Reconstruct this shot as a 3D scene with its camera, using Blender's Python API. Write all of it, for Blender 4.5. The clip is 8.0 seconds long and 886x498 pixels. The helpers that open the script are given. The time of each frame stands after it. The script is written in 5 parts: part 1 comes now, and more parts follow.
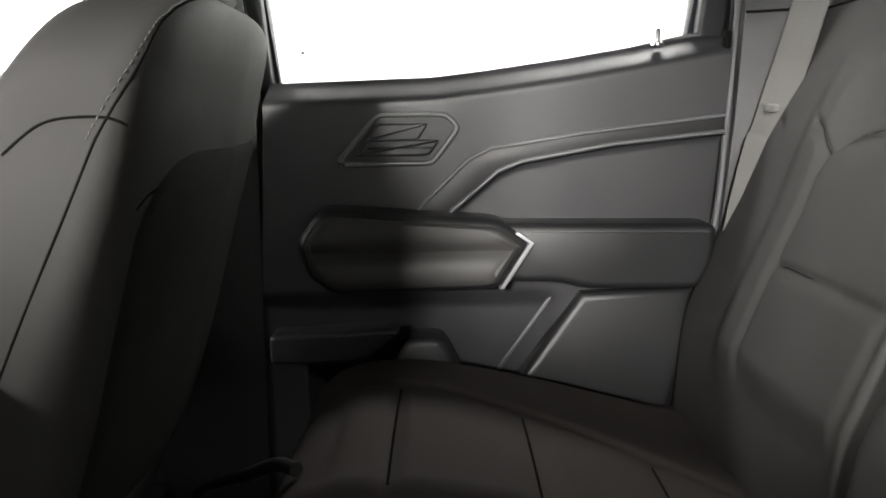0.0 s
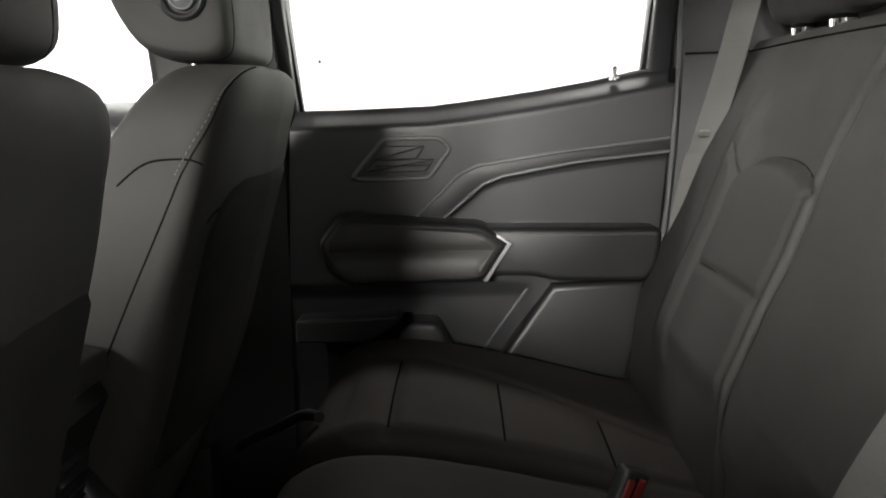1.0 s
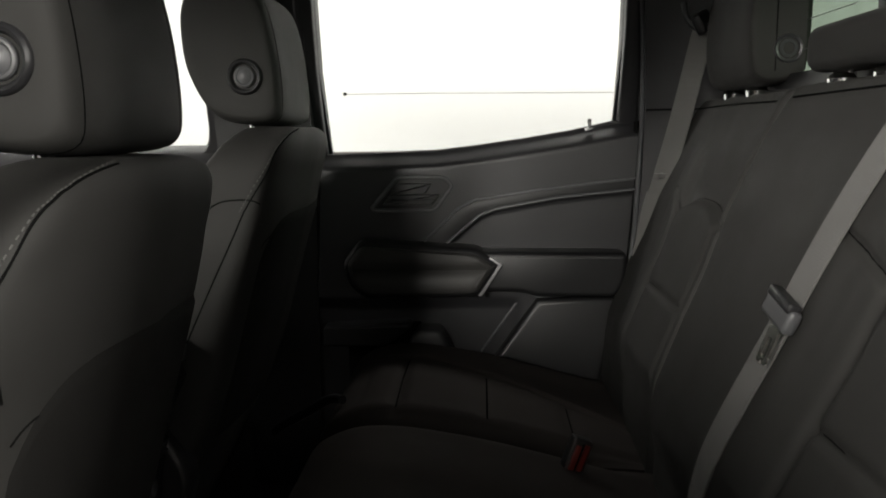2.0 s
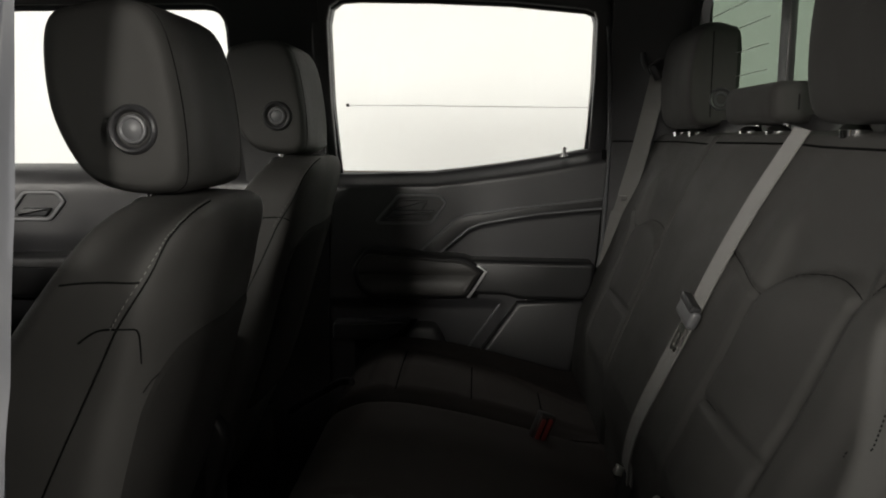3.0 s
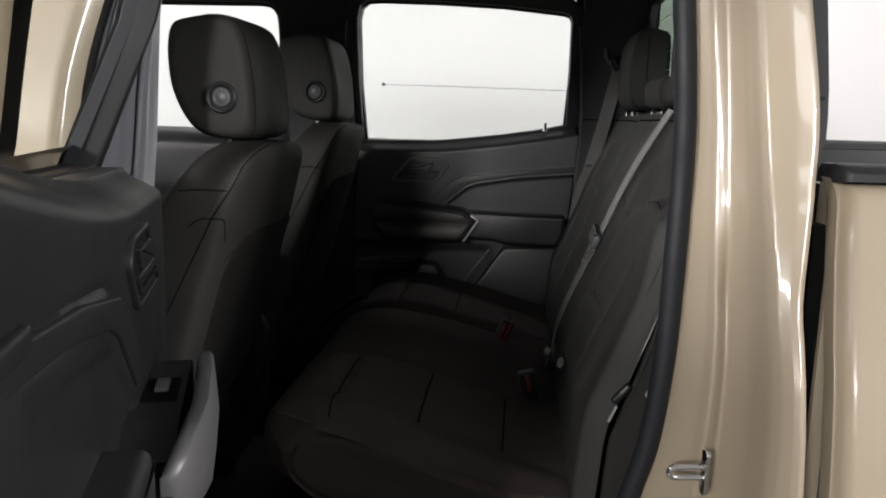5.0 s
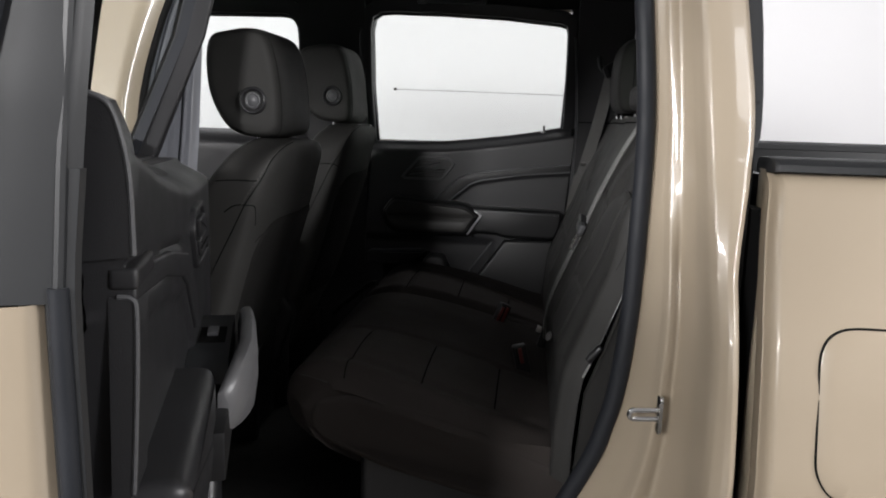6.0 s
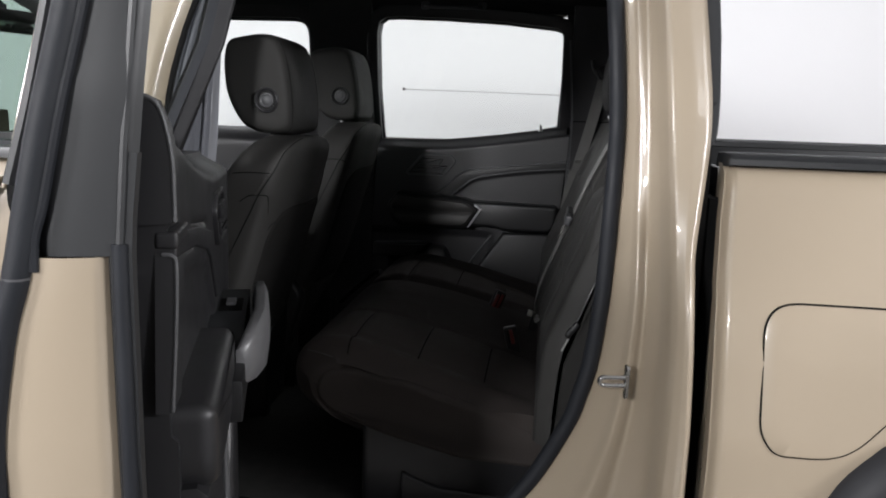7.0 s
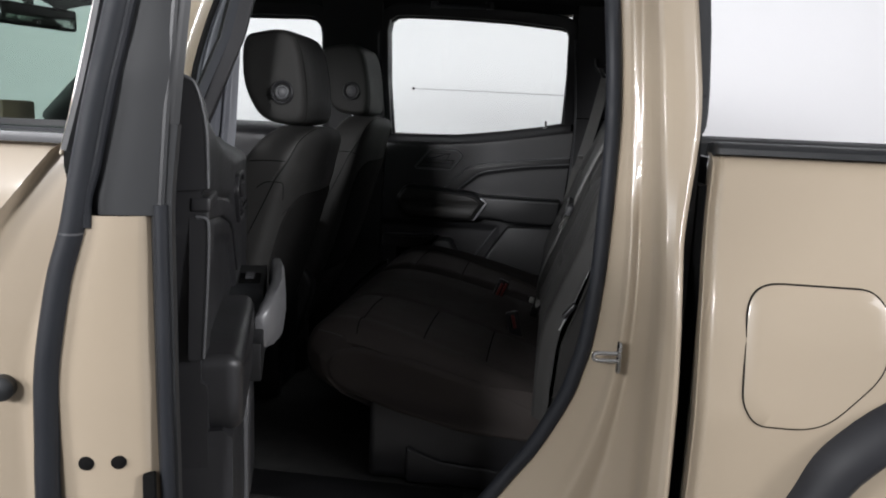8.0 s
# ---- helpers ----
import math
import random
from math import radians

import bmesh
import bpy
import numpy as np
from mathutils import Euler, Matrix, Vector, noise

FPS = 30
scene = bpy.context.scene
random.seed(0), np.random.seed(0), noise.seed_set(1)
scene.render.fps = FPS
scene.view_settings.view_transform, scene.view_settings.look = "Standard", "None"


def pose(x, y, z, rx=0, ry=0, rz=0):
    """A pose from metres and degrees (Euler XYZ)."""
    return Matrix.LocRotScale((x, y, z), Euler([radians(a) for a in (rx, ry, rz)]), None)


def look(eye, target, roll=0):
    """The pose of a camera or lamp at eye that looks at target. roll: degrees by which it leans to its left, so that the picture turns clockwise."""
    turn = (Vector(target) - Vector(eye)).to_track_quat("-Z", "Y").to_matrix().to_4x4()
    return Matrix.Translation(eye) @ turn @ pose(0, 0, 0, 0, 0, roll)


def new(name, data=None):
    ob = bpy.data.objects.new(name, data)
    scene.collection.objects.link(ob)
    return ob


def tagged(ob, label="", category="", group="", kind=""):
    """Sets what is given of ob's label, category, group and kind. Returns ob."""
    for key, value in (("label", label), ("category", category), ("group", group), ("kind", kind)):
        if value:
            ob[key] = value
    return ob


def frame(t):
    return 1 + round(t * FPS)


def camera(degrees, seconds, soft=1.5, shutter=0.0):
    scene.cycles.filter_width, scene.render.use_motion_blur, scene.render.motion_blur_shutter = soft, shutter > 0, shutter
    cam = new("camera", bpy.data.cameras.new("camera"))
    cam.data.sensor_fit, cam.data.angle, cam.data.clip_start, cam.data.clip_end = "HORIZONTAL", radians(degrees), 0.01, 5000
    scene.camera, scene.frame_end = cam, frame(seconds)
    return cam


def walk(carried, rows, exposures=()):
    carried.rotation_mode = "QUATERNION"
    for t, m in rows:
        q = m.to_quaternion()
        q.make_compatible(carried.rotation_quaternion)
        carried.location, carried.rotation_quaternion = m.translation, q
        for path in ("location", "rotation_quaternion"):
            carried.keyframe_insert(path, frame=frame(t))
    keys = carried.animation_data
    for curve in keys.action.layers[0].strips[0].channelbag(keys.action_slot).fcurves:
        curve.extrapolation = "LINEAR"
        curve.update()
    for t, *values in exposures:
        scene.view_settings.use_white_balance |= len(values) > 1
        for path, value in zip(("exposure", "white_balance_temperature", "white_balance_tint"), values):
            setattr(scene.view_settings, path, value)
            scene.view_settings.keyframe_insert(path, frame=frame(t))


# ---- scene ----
# x runs towards the tailgate, y towards the passenger side, z up; metres
cam = camera(60.0, 8.0, soft=1.9)
PATH = [
    (0, (0.215, -0.46, 1.318), (0.215, 1.51, 0.969), -0.9),
    (0.5, (0.224, -0.561, 1.344), (0.21, 1.408, 0.992), -0.7),
    (1, (0.254, -0.702, 1.366), (0.212, 1.265, 1.009), -1.2),
    (1.5, (0.284, -0.853, 1.381), (0.225, 1.118, 1.05), -1.2),
    (2, (0.301, -0.983, 1.413), (0.203, 0.992, 1.112), -0.9),
    (2.2, (0.312, -1.034, 1.425), (0.217, 0.944, 1.143), -0.7),
    (3.3, (0.325, -1.319, 1.474), (0.229, 0.656, 1.168), 0.3),
    (3.5, (0.335, -1.357, 1.473), (0.225, 0.616, 1.159), 0.4),
    (4, (0.374, -1.48, 1.462), (0.225, 0.487, 1.134), 0.9),
    (4.5, (0.421, -1.617, 1.447), (0.253, 0.347, 1.111), 1.2),
    (4.7, (0.44, -1.668, 1.453), (0.266, 0.294, 1.107), 1.4),
    (5.8, (0.493, -1.896, 1.456), (0.277, 0.064, 1.121), 1.7),
    (6, (0.501, -1.934, 1.449), (0.285, 0.026, 1.115), 1.8),
    (6.5, (0.529, -2.012, 1.449), (0.298, -0.054, 1.112), 1.9),
    (7, (0.551, -2.077, 1.448), (0.307, -0.12, 1.112), 2.0),
    (7.5, (0.564, -2.129, 1.44), (0.306, -0.174, 1.103), 2.2),
    (8, (0.57, -2.166, 1.427), (0.305, -0.212, 1.095), 2.5),
]
EXPOSURES = [(0.0, 2.48, 6550, 10), (0.5, 2.28, 6600, 10), (1.0, 1.98, 6650, 9), (1.5, 1.54, 6700, 8), (2.0, 0.57, 6750, 8), (2.2, 0.45, 6750, 8), (3.3, 0.27, 6850, 9), (4.5, 0.20, 6600, 11), (6.5, 0.08, 6250, 12), (8.0, 0.03, 6150, 12)]
walk(cam, [(t, look(eye, target, roll)) for t, eye, target, roll in PATH], EXPOSURES)

# ---- world and lights: a white booth, lit by unseen lamps added for the purpose ----
world = bpy.data.worlds.new("world")
scene.world = world
world.use_nodes = True
world.node_tree.nodes["Background"].inputs[0].default_value = (0.8, 0.85, 0.9, 1)
world.node_tree.nodes["Background"].inputs[1].default_value = 0.02


def area_lamp(name, x, y, z, sx, sy, power, colour):
    data = bpy.data.lights.new(name, "AREA")
    data.shape, data.size, data.size_y, data.energy, data.color = "RECTANGLE", sx, sy, power, colour
    ob = new(name, data)
    ob.matrix_basis = pose(x, y, z)
    return ob


# unseen ceiling panels added as fill, placed by which surfaces they reach
for lx, ly, depth, power in ((4.9, -3.6, 2.0, 90), (-2.2, -2.6, 0.5, 8), (-2.2, 2.3, 0.5, 35), (1.8, 2.3, 0.5, 22), (-4.6, -0.6, 0.5, 110)):
    area_lamp("added_ceiling_lamp", lx, ly, 3.72, 2.6, depth, power, (1.0, 0.985, 0.97))
# unseen lamps added high on the truck's open side, the tailgate one as fill
for lx, ly, lz, width, height, power in ((-0.76, -4.6, 2.40, 0.36, 0.45, 115), (-3.0, -4.6, 2.6, 0.9, 1.2, 210), (5.6, -3.0, 2.8, 0.9, 1.2, 240)):
    added_lamp = area_lamp("added_wall_lamp", lx, ly, lz, width, height, power, (1.0, 0.975, 0.94))
    added_lamp.matrix_basis = look((lx, ly, lz), (lx * 0.4, 0.0, 1.2))

# ---- materials ----
def material(name, colour, rough=0.5, metal=0.0, var=0.12, scale=8.0, bump=0.0, bump_scale=600.0, coat=0.0, sheen=0.0, spec=0.5, rough_var=0.08, stretch=(1, 1, 1)):
    """A surface with broad tone changes, fine relief and uneven gloss."""
    m = bpy.data.materials.new(name)
    m.use_nodes = True
    nt = m.node_tree
    p = nt.nodes["Principled BSDF"]
    co = nt.nodes.new("ShaderNodeTexCoord")
    mp = nt.nodes.new("ShaderNodeMapping")
    mp.inputs["Scale"].default_value = stretch
    nt.links.new(co.outputs["Object"], mp.inputs[0])
    n1 = nt.nodes.new("ShaderNodeTexNoise")
    n1.inputs["Scale"].default_value, n1.inputs["Detail"].default_value = scale, 5
    nt.links.new(mp.outputs[0], n1.inputs["Vector"])
    n2 = nt.nodes.new("ShaderNodeTexNoise")
    n2.inputs["Scale"].default_value, n2.inputs["Detail"].default_value = bump_scale, 2
    nt.links.new(mp.outputs[0], n2.inputs["Vector"])
    add = nt.nodes.new("ShaderNodeMath")
    add.operation = "ADD"
    nt.links.new(n1.outputs["Fac"], add.inputs[0])
    half = nt.nodes.new("ShaderNodeMath")
    half.operation = "MULTIPLY"
    half.inputs[1].default_value = 0.5
    nt.links.new(n2.outputs["Fac"], half.inputs[0])
    nt.links.new(half.outputs[0], add.inputs[1])
    ramp = nt.nodes.new("ShaderNodeMapRange")
    ramp.inputs["From Min"].default_value, ramp.inputs["From Max"].default_value = 0.35, 1.15
    ramp.inputs["To Min"].default_value, ramp.inputs["To Max"].default_value = 1 - var, 1 + var
    nt.links.new(add.outputs[0], ramp.inputs["Value"])
    mul = nt.nodes.new("ShaderNodeVectorMath")
    mul.operation = "SCALE"
    mul.inputs[0].default_value = colour
    nt.links.new(ramp.outputs[0], mul.inputs["Scale"])
    nt.links.new(mul.outputs[0], p.inputs["Base Color"])
    rr = nt.nodes.new("ShaderNodeMapRange")
    rr.inputs["From Min"].default_value, rr.inputs["From Max"].default_value = 0.3, 0.7
    rr.inputs["To Min"].default_value, rr.inputs["To Max"].default_value = max(rough - rough_var, 0.02), min(rough + rough_var, 1)
    nt.links.new(n1.outputs["Fac"], rr.inputs["Value"])
    nt.links.new(rr.outputs[0], p.inputs["Roughness"])
    p.inputs["Metallic"].default_value = metal
    p.inputs["Specular IOR Level"].default_value = spec
    p.inputs["Coat Weight"].default_value, p.inputs["Coat Roughness"].default_value = coat, 0.04
    p.inputs["Sheen Weight"].default_value, p.inputs["Sheen Roughness"].default_value = sheen, 0.4
    if bump:
        b = nt.nodes.new("ShaderNodeBump")
        b.inputs["Strength"].default_value, b.inputs["Distance"].default_value = bump, 0.001
        nt.links.new(n2.outputs["Fac"], b.inputs["Height"])
        nt.links.new(b.outputs[0], p.inputs["Normal"])
    return m


def woven(name, colour, pitch, rough=0.85, sheen=0.2, strength=0.5, var=0.15):
    """A cloth with crossing threads of the given pitch."""
    m = material(name, colour, rough, var=var, scale=14, sheen=sheen, spec=0.25)
    nt = m.node_tree
    p = nt.nodes["Principled BSDF"]
    co = nt.nodes.new("ShaderNodeTexCoord")
    waves = []
    for k, direction in enumerate(("X", "Y", "Z")):
        w = nt.nodes.new("ShaderNodeTexWave")
        w.bands_direction = direction
        w.inputs["Scale"].default_value = 0.314 / pitch
        w.inputs["Distortion"].default_value = 0.6
        w.inputs["Detail"].default_value = 1
        nt.links.new(co.outputs["Object"], w.inputs["Vector"])
        waves.append(w)
    a = nt.nodes.new("ShaderNodeMath")
    a.operation = "ADD"
    nt.links.new(waves[0].outputs["Fac"], a.inputs[0])
    nt.links.new(waves[1].outputs["Fac"], a.inputs[1])
    c = nt.nodes.new("ShaderNodeMath")
    c.operation = "ADD"
    nt.links.new(a.outputs[0], c.inputs[0])
    nt.links.new(waves[2].outputs["Fac"], c.inputs[1])
    b = nt.nodes.new("ShaderNodeBump")
    b.inputs["Strength"].default_value, b.inputs["Distance"].default_value = strength, 0.0006
    nt.links.new(c.outputs[0], b.inputs["Height"])
    nt.links.new(b.outputs[0], p.inputs["Normal"])
    return m


def glass(name, tint, gloss=0.05):
    """A thin clear pane: lets light straight through, with a faint mirror on top."""
    m = bpy.data.materials.new(name)
    m.use_nodes = True
    nt = m.node_tree
    nt.nodes.remove(nt.nodes["Principled BSDF"])
    t = nt.nodes.new("ShaderNodeBsdfTransparent")
    t.inputs[0].default_value = (*tint, 1)
    g = nt.nodes.new("ShaderNodeBsdfGlossy")
    g.inputs["Roughness"].default_value = 0.0
    fr = nt.nodes.new("ShaderNodeFresnel")
    fr.inputs["IOR"].default_value = 1.45
    mix = nt.nodes.new("ShaderNodeMixShader")
    low = nt.nodes.new("ShaderNodeMath")
    low.operation = "MINIMUM"
    low.inputs[1].default_value = gloss
    nt.links.new(fr.outputs[0], low.inputs[0])
    nt.links.new(low.outputs[0], mix.inputs[0])
    nt.links.new(t.outputs[0], mix.inputs[1])
    nt.links.new(g.outputs[0], mix.inputs[2])
    nt.links.new(mix.outputs[0], nt.nodes["Material Output"].inputs["Surface"])
    return m


TAN = material("tan_paint", (0.318, 0.264, 0.196), 0.36, var=0.03, scale=3, bump=0.03, bump_scale=900, coat=0.8, spec=0.5, rough_var=0.03)
WALL = material("white_wall_paint", (0.84, 0.84, 0.85), 0.9, var=0.025, scale=0.8, bump=0.1, bump_scale=90, spec=0.2)
# grey only to weaken the bounce from the unseen near wall
WALL_DIM = material("bounce_cut_wall", (0.40, 0.40, 0.40), 0.9, var=0.05, scale=0.8, bump=0.1, bump_scale=90, spec=0.2)
CEILING = material("booth_ceiling", (0.30, 0.30, 0.30), 0.9, var=0.05, scale=0.8, bump=0.1, bump_scale=90, spec=0.2)
# unseen floor, kept dark so that less light reaches the lower body
FLOORING = material("booth_floor", (0.055, 0.049, 0.042), 0.45, var=0.12, scale=1.5, bump=0.1, bump_scale=60)
CLOTH = material("seat_cloth", (0.0295, 0.0290, 0.0277), 0.64, var=0.16, scale=9, bump=0.4, bump_scale=1500, sheen=0.0, spec=0.26)
CLOTH_PAD = material("seat_pad_cloth", (0.035, 0.0298, 0.0275), 0.8, var=0.16, scale=12, bump=0.5, bump_scale=1100, sheen=0.0, spec=0.22)
# darker seat cloth: side cover, and rear headrests where it paints their shade
CLOTH_DARK = material("dark_seat_cloth", (0.0195, 0.0190, 0.0180), 0.75, var=0.15, scale=10, bump=0.4, bump_scale=1300, sheen=0.02, spec=0.2)
# seat cloth darkened for the shade on the front seats' rear faces
POCKET_SHADED = material("shaded_pocket_cloth", (0.014, 0.0136, 0.013), 0.9, var=0.2, scale=14, bump=0.6, bump_scale=900, spec=0.12)
VINYL = material("seat_vinyl", (0.034, 0.033, 0.032), 0.55, var=0.12, scale=10, bump=0.25, bump_scale=1400, spec=0.4)
PLASTIC = material("grained_plastic", (0.019, 0.019, 0.0205), 0.37, var=0.08, scale=6, bump=0.22, bump_scale=1100, spec=0.42)
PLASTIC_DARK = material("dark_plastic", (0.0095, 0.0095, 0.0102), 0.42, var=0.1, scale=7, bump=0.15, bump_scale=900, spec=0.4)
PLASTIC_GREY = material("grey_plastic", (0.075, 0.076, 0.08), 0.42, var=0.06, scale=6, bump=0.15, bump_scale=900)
SATIN_BLACK = material("satin_black", (0.0125, 0.0135, 0.0150), 0.50, var=0.05, scale=5, bump=0.05, bump_scale=500)
GLOSS_BLACK = material("gloss_black", (0.008, 0.008, 0.008), 0.12, var=0.1, scale=9, spec=0.6)
RUBBER = material("seal_rubber", (0.0115, 0.013, 0.0165), 0.6, var=0.12, scale=20, bump=0.15, bump_scale=500, spec=0.3)
RUBBER_GREY = material("pillar_seal_grey", (0.11, 0.115, 0.13), 0.5, var=0.06, scale=12, bump=0.12, bump_scale=600)
RUBBER_MID = material("door_seal_grey", (0.055, 0.056, 0.060), 0.55, var=0.08, scale=12, bump=0.12, bump_scale=600)
FLARE_BLACK = material("arch_flare_plastic", (0.014, 0.0145, 0.017), 0.55, var=0.08, scale=9, bump=0.25, bump_scale=700, spec=0.3)
CARPET = material("carpet", (0.032, 0.032, 0.031), 1.0, var=0.3, scale=30, bump=1.0, bump_scale=500, spec=0.1)
HEADLINER = material("headliner_cloth", (0.016, 0.016, 0.017), 0.95, var=0.1, scale=10, bump=0.3, bump_scale=1200, spec=0.2)
WEBBING = woven("belt_webbing", (0.10, 0.098, 0.094), 0.0013, rough=0.6, sheen=0.3, strength=0.35)
STITCH = material("thread", (0.085, 0.083, 0.08), 0.8)
SEAM = material("seam_shadow_cloth", (0.007, 0.007, 0.007), 1.0, spec=0.0)
STEEL = material("bright_steel", (0.62, 0.61, 0.58), 0.25, metal=1.0, var=0.1, scale=40)
CHROME = material("chrome", (0.8, 0.8, 0.8), 0.1, metal=1.0, var=0.03, scale=20)
SILVER = material("silver_trim", (0.30, 0.30, 0.31), 0.35, metal=0.7, var=0.06, scale=20)
RED = material("buckle_red", (0.13, 0.011, 0.008), 0.45, var=0.1, scale=60)
WHITE_MARK = material("white_print", (0.30, 0.30, 0.29), 0.6)
PANE = glass("clear_pane", (0.97, 0.985, 0.975))
PANE_GREEN = glass("green_tinted_pane", (0.62, 0.72, 0.67))
PANE_REAR = glass("dark_green_pane", (0.44, 0.50, 0.45), 0.03)
TYRE = material("tyre_rubber", (0.02, 0.02, 0.02), 0.7, var=0.15, scale=20, bump=0.3, bump_scale=300)
# near-black for joints and plugs, and for shade painted into gaps and recesses
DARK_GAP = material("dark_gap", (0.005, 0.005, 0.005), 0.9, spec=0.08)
# pull handle plastic, lightened for the light its top face catches
HANDLE_LIT = material("lit_handle_plastic", (0.10, 0.10, 0.104), 0.4, var=0.06, scale=10, bump=0.15, bump_scale=900)
# brown brightened to look lit in the dim cab
BROWN = material("bright_brown_block", (0.24, 0.165, 0.115), 0.6, var=0.1, scale=12, bump=0.2, bump_scale=900)

# ---- building helpers ----
YC = 0.045  # the truck's centre plane
ORIGIN = {}


def thing(name, x, y, z, label, category, group="", kind=""):
    ob = new(name)
    ob.empty_display_size = 0.05
    ob.matrix_basis = pose(x, y, z)
    ORIGIN[ob.name] = Vector((x, y, z))
    return tagged(ob, label, category, group, kind)


def mesh_object(name, bm, mat, smooth=38):
    me = bpy.data.meshes.new(name)
    bm.to_mesh(me)
    bm.free()
    for p in me.polygons:
        p.use_smooth = True
    me.set_sharp_from_angle(angle=radians(smooth))
    me.materials.append(mat)
    return new(name, me)


def part(name, bm, mat, parent, label="", smooth=38):
    """Links bm, drawn in the world's metres, as one mesh under a thing or a part."""
    o = ORIGIN[parent.name]
    bmesh.ops.translate(bm, verts=bm.verts, vec=-o)
    ob = mesh_object(name, bm, mat, smooth)
    ob.parent = parent
    ORIGIN[ob.name] = o
    return tagged(ob, label)


def setting(name, bm, mat, label, category, kind="structure"):
    return tagged(mesh_object(name, bm, mat), label, category, kind=kind)


def normals(bm):
    bmesh.ops.recalc_face_normals(bm, faces=bm.faces)
    return bm


def box(x0, x1, y0, y1, z0, z1, bevel=0.0, segments=2):
    bm = bmesh.new()
    bmesh.ops.create_cube(bm, size=1, matrix=Matrix.Translation(((x0 + x1) / 2, (y0 + y1) / 2, (z0 + z1) / 2)) @ Matrix.Diagonal((x1 - x0, y1 - y0, z1 - z0, 1)))
    if bevel:
        bmesh.ops.bevel(bm, geom=bm.edges[:], offset=bevel, segments=segments, affect="EDGES", profile=0.6)
    return bm


def loft(rings, caps=True, closed=True):
    """Quads between rings that have equal counts of points."""
    bm = bmesh.new()
    rows = [[bm.verts.new(p) for p in ring] for ring in rings]
    n = len(rows[0])
    for a, b in zip(rows, rows[1:]):
        for i in range(n if closed else n - 1):
            j = (i + 1) % n
            bm.faces.new((a[i], a[j], b[j], b[i]))
    if caps and closed:
        bm.faces.new(rows[0])
        bm.faces.new(rows[-1][::-1])
    return normals(bm)


def smooth_line(points, n, closed=False):
    """n points on a curve through the given ones."""
    pts = [Vector(p) for p in points]
    m = len(pts)
    spans = m if closed else m - 1
    out = []
    for k in range(n):
        u = k * spans / (n if closed else n - 1)
        i = min(int(u), spans - 1)
        f = u - i
        if closed:
            a, b, c, d = (pts[(i + j) % m] for j in (-1, 0, 1, 2))
        else:
            a, b, c, d = (pts[min(max(i + j, 0), m - 1)] for j in (-1, 0, 1, 2))
        out.append(0.5 * (2 * b + (c - a) * f + (2 * a - 5 * b + 4 * c - d) * f * f + (3 * b - 3 * c + d - a) * f ** 3))
    return out


def tube(points, radius, sides=8, flat=1.0):
    """A round bead along a line."""
    pts = [Vector(p) for p in points]
    rings = []
    side = None
    for i, p in enumerate(pts):
        t = (pts[min(i + 1, len(pts) - 1)] - pts[max(i - 1, 0)]).normalized()
        if side is None:
            side = t.orthogonal().normalized()
        side = (side - t * side.dot(t)).normalized()
        up = t.cross(side)
        rings.append([p + (side * math.cos(a) + up * math.sin(a) * flat) * radius for a in (2 * math.pi * k / sides for k in range(sides))])
    return loft(rings)


def rounded(poly, radius, steps=4):
    """A polygon of (a, b) with its corners rounded."""
    out = []
    n = len(poly)
    for i in range(n):
        p, q, r = (Vector(poly[(i + k) % n]) for k in (-1, 0, 1))
        a, b = (p - q), (r - q)
        d = min(radius, a.length * 0.45, b.length * 0.45)
        s, e = q + a.normalized() * d, q + b.normalized() * d
        for k in range(steps + 1):
            f = k / steps
            out.append(tuple((1 - f) ** 2 * s + 2 * f * (1 - f) * q + f * f * e))
    return out


def prism(poly, w0, w1, bevel=0.004, segments=3, plane="xz"):
    """A plate: the polygon (x, z) drawn from w0 (its rounded face) back to w1 along y."""
    bm = bmesh.new()
    a = [bm.verts.new((p[0], w0, p[1])) for p in poly]
    b = [bm.verts.new((p[0], w1, p[1])) for p in poly]
    top = bm.faces.new(a)
    bm.faces.new(b[::-1])
    n = len(poly)
    for i in range(n):
        bm.faces.new((a[i], b[i], b[(i + 1) % n], a[(i + 1) % n]))
    normals(bm)
    if bevel:
        bmesh.ops.bevel(bm, geom=list(top.edges), offset=bevel, segments=segments, affect="EDGES", profile=0.5)
    return bm


def offset_poly(poly, d):
    """The closed polygon moved outwards by d (inwards: minus)."""
    n = len(poly)
    area = sum(poly[i][0] * poly[(i + 1) % n][1] - poly[(i + 1) % n][0] * poly[i][1] for i in range(n))
    s = 1 if area > 0 else -1
    out = []
    for i in range(n):
        p, q, r = (Vector(poly[(i + k) % n]) for k in (-1, 0, 1))
        a, b = (q - p).normalized(), (r - q).normalized()
        na, nb = Vector((a.y, -a.x)) * s, Vector((b.y, -b.x)) * s
        m = (na + nb).normalized()
        out.append(tuple(q + m * d / max(m.dot(na), 0.5)))
    return out


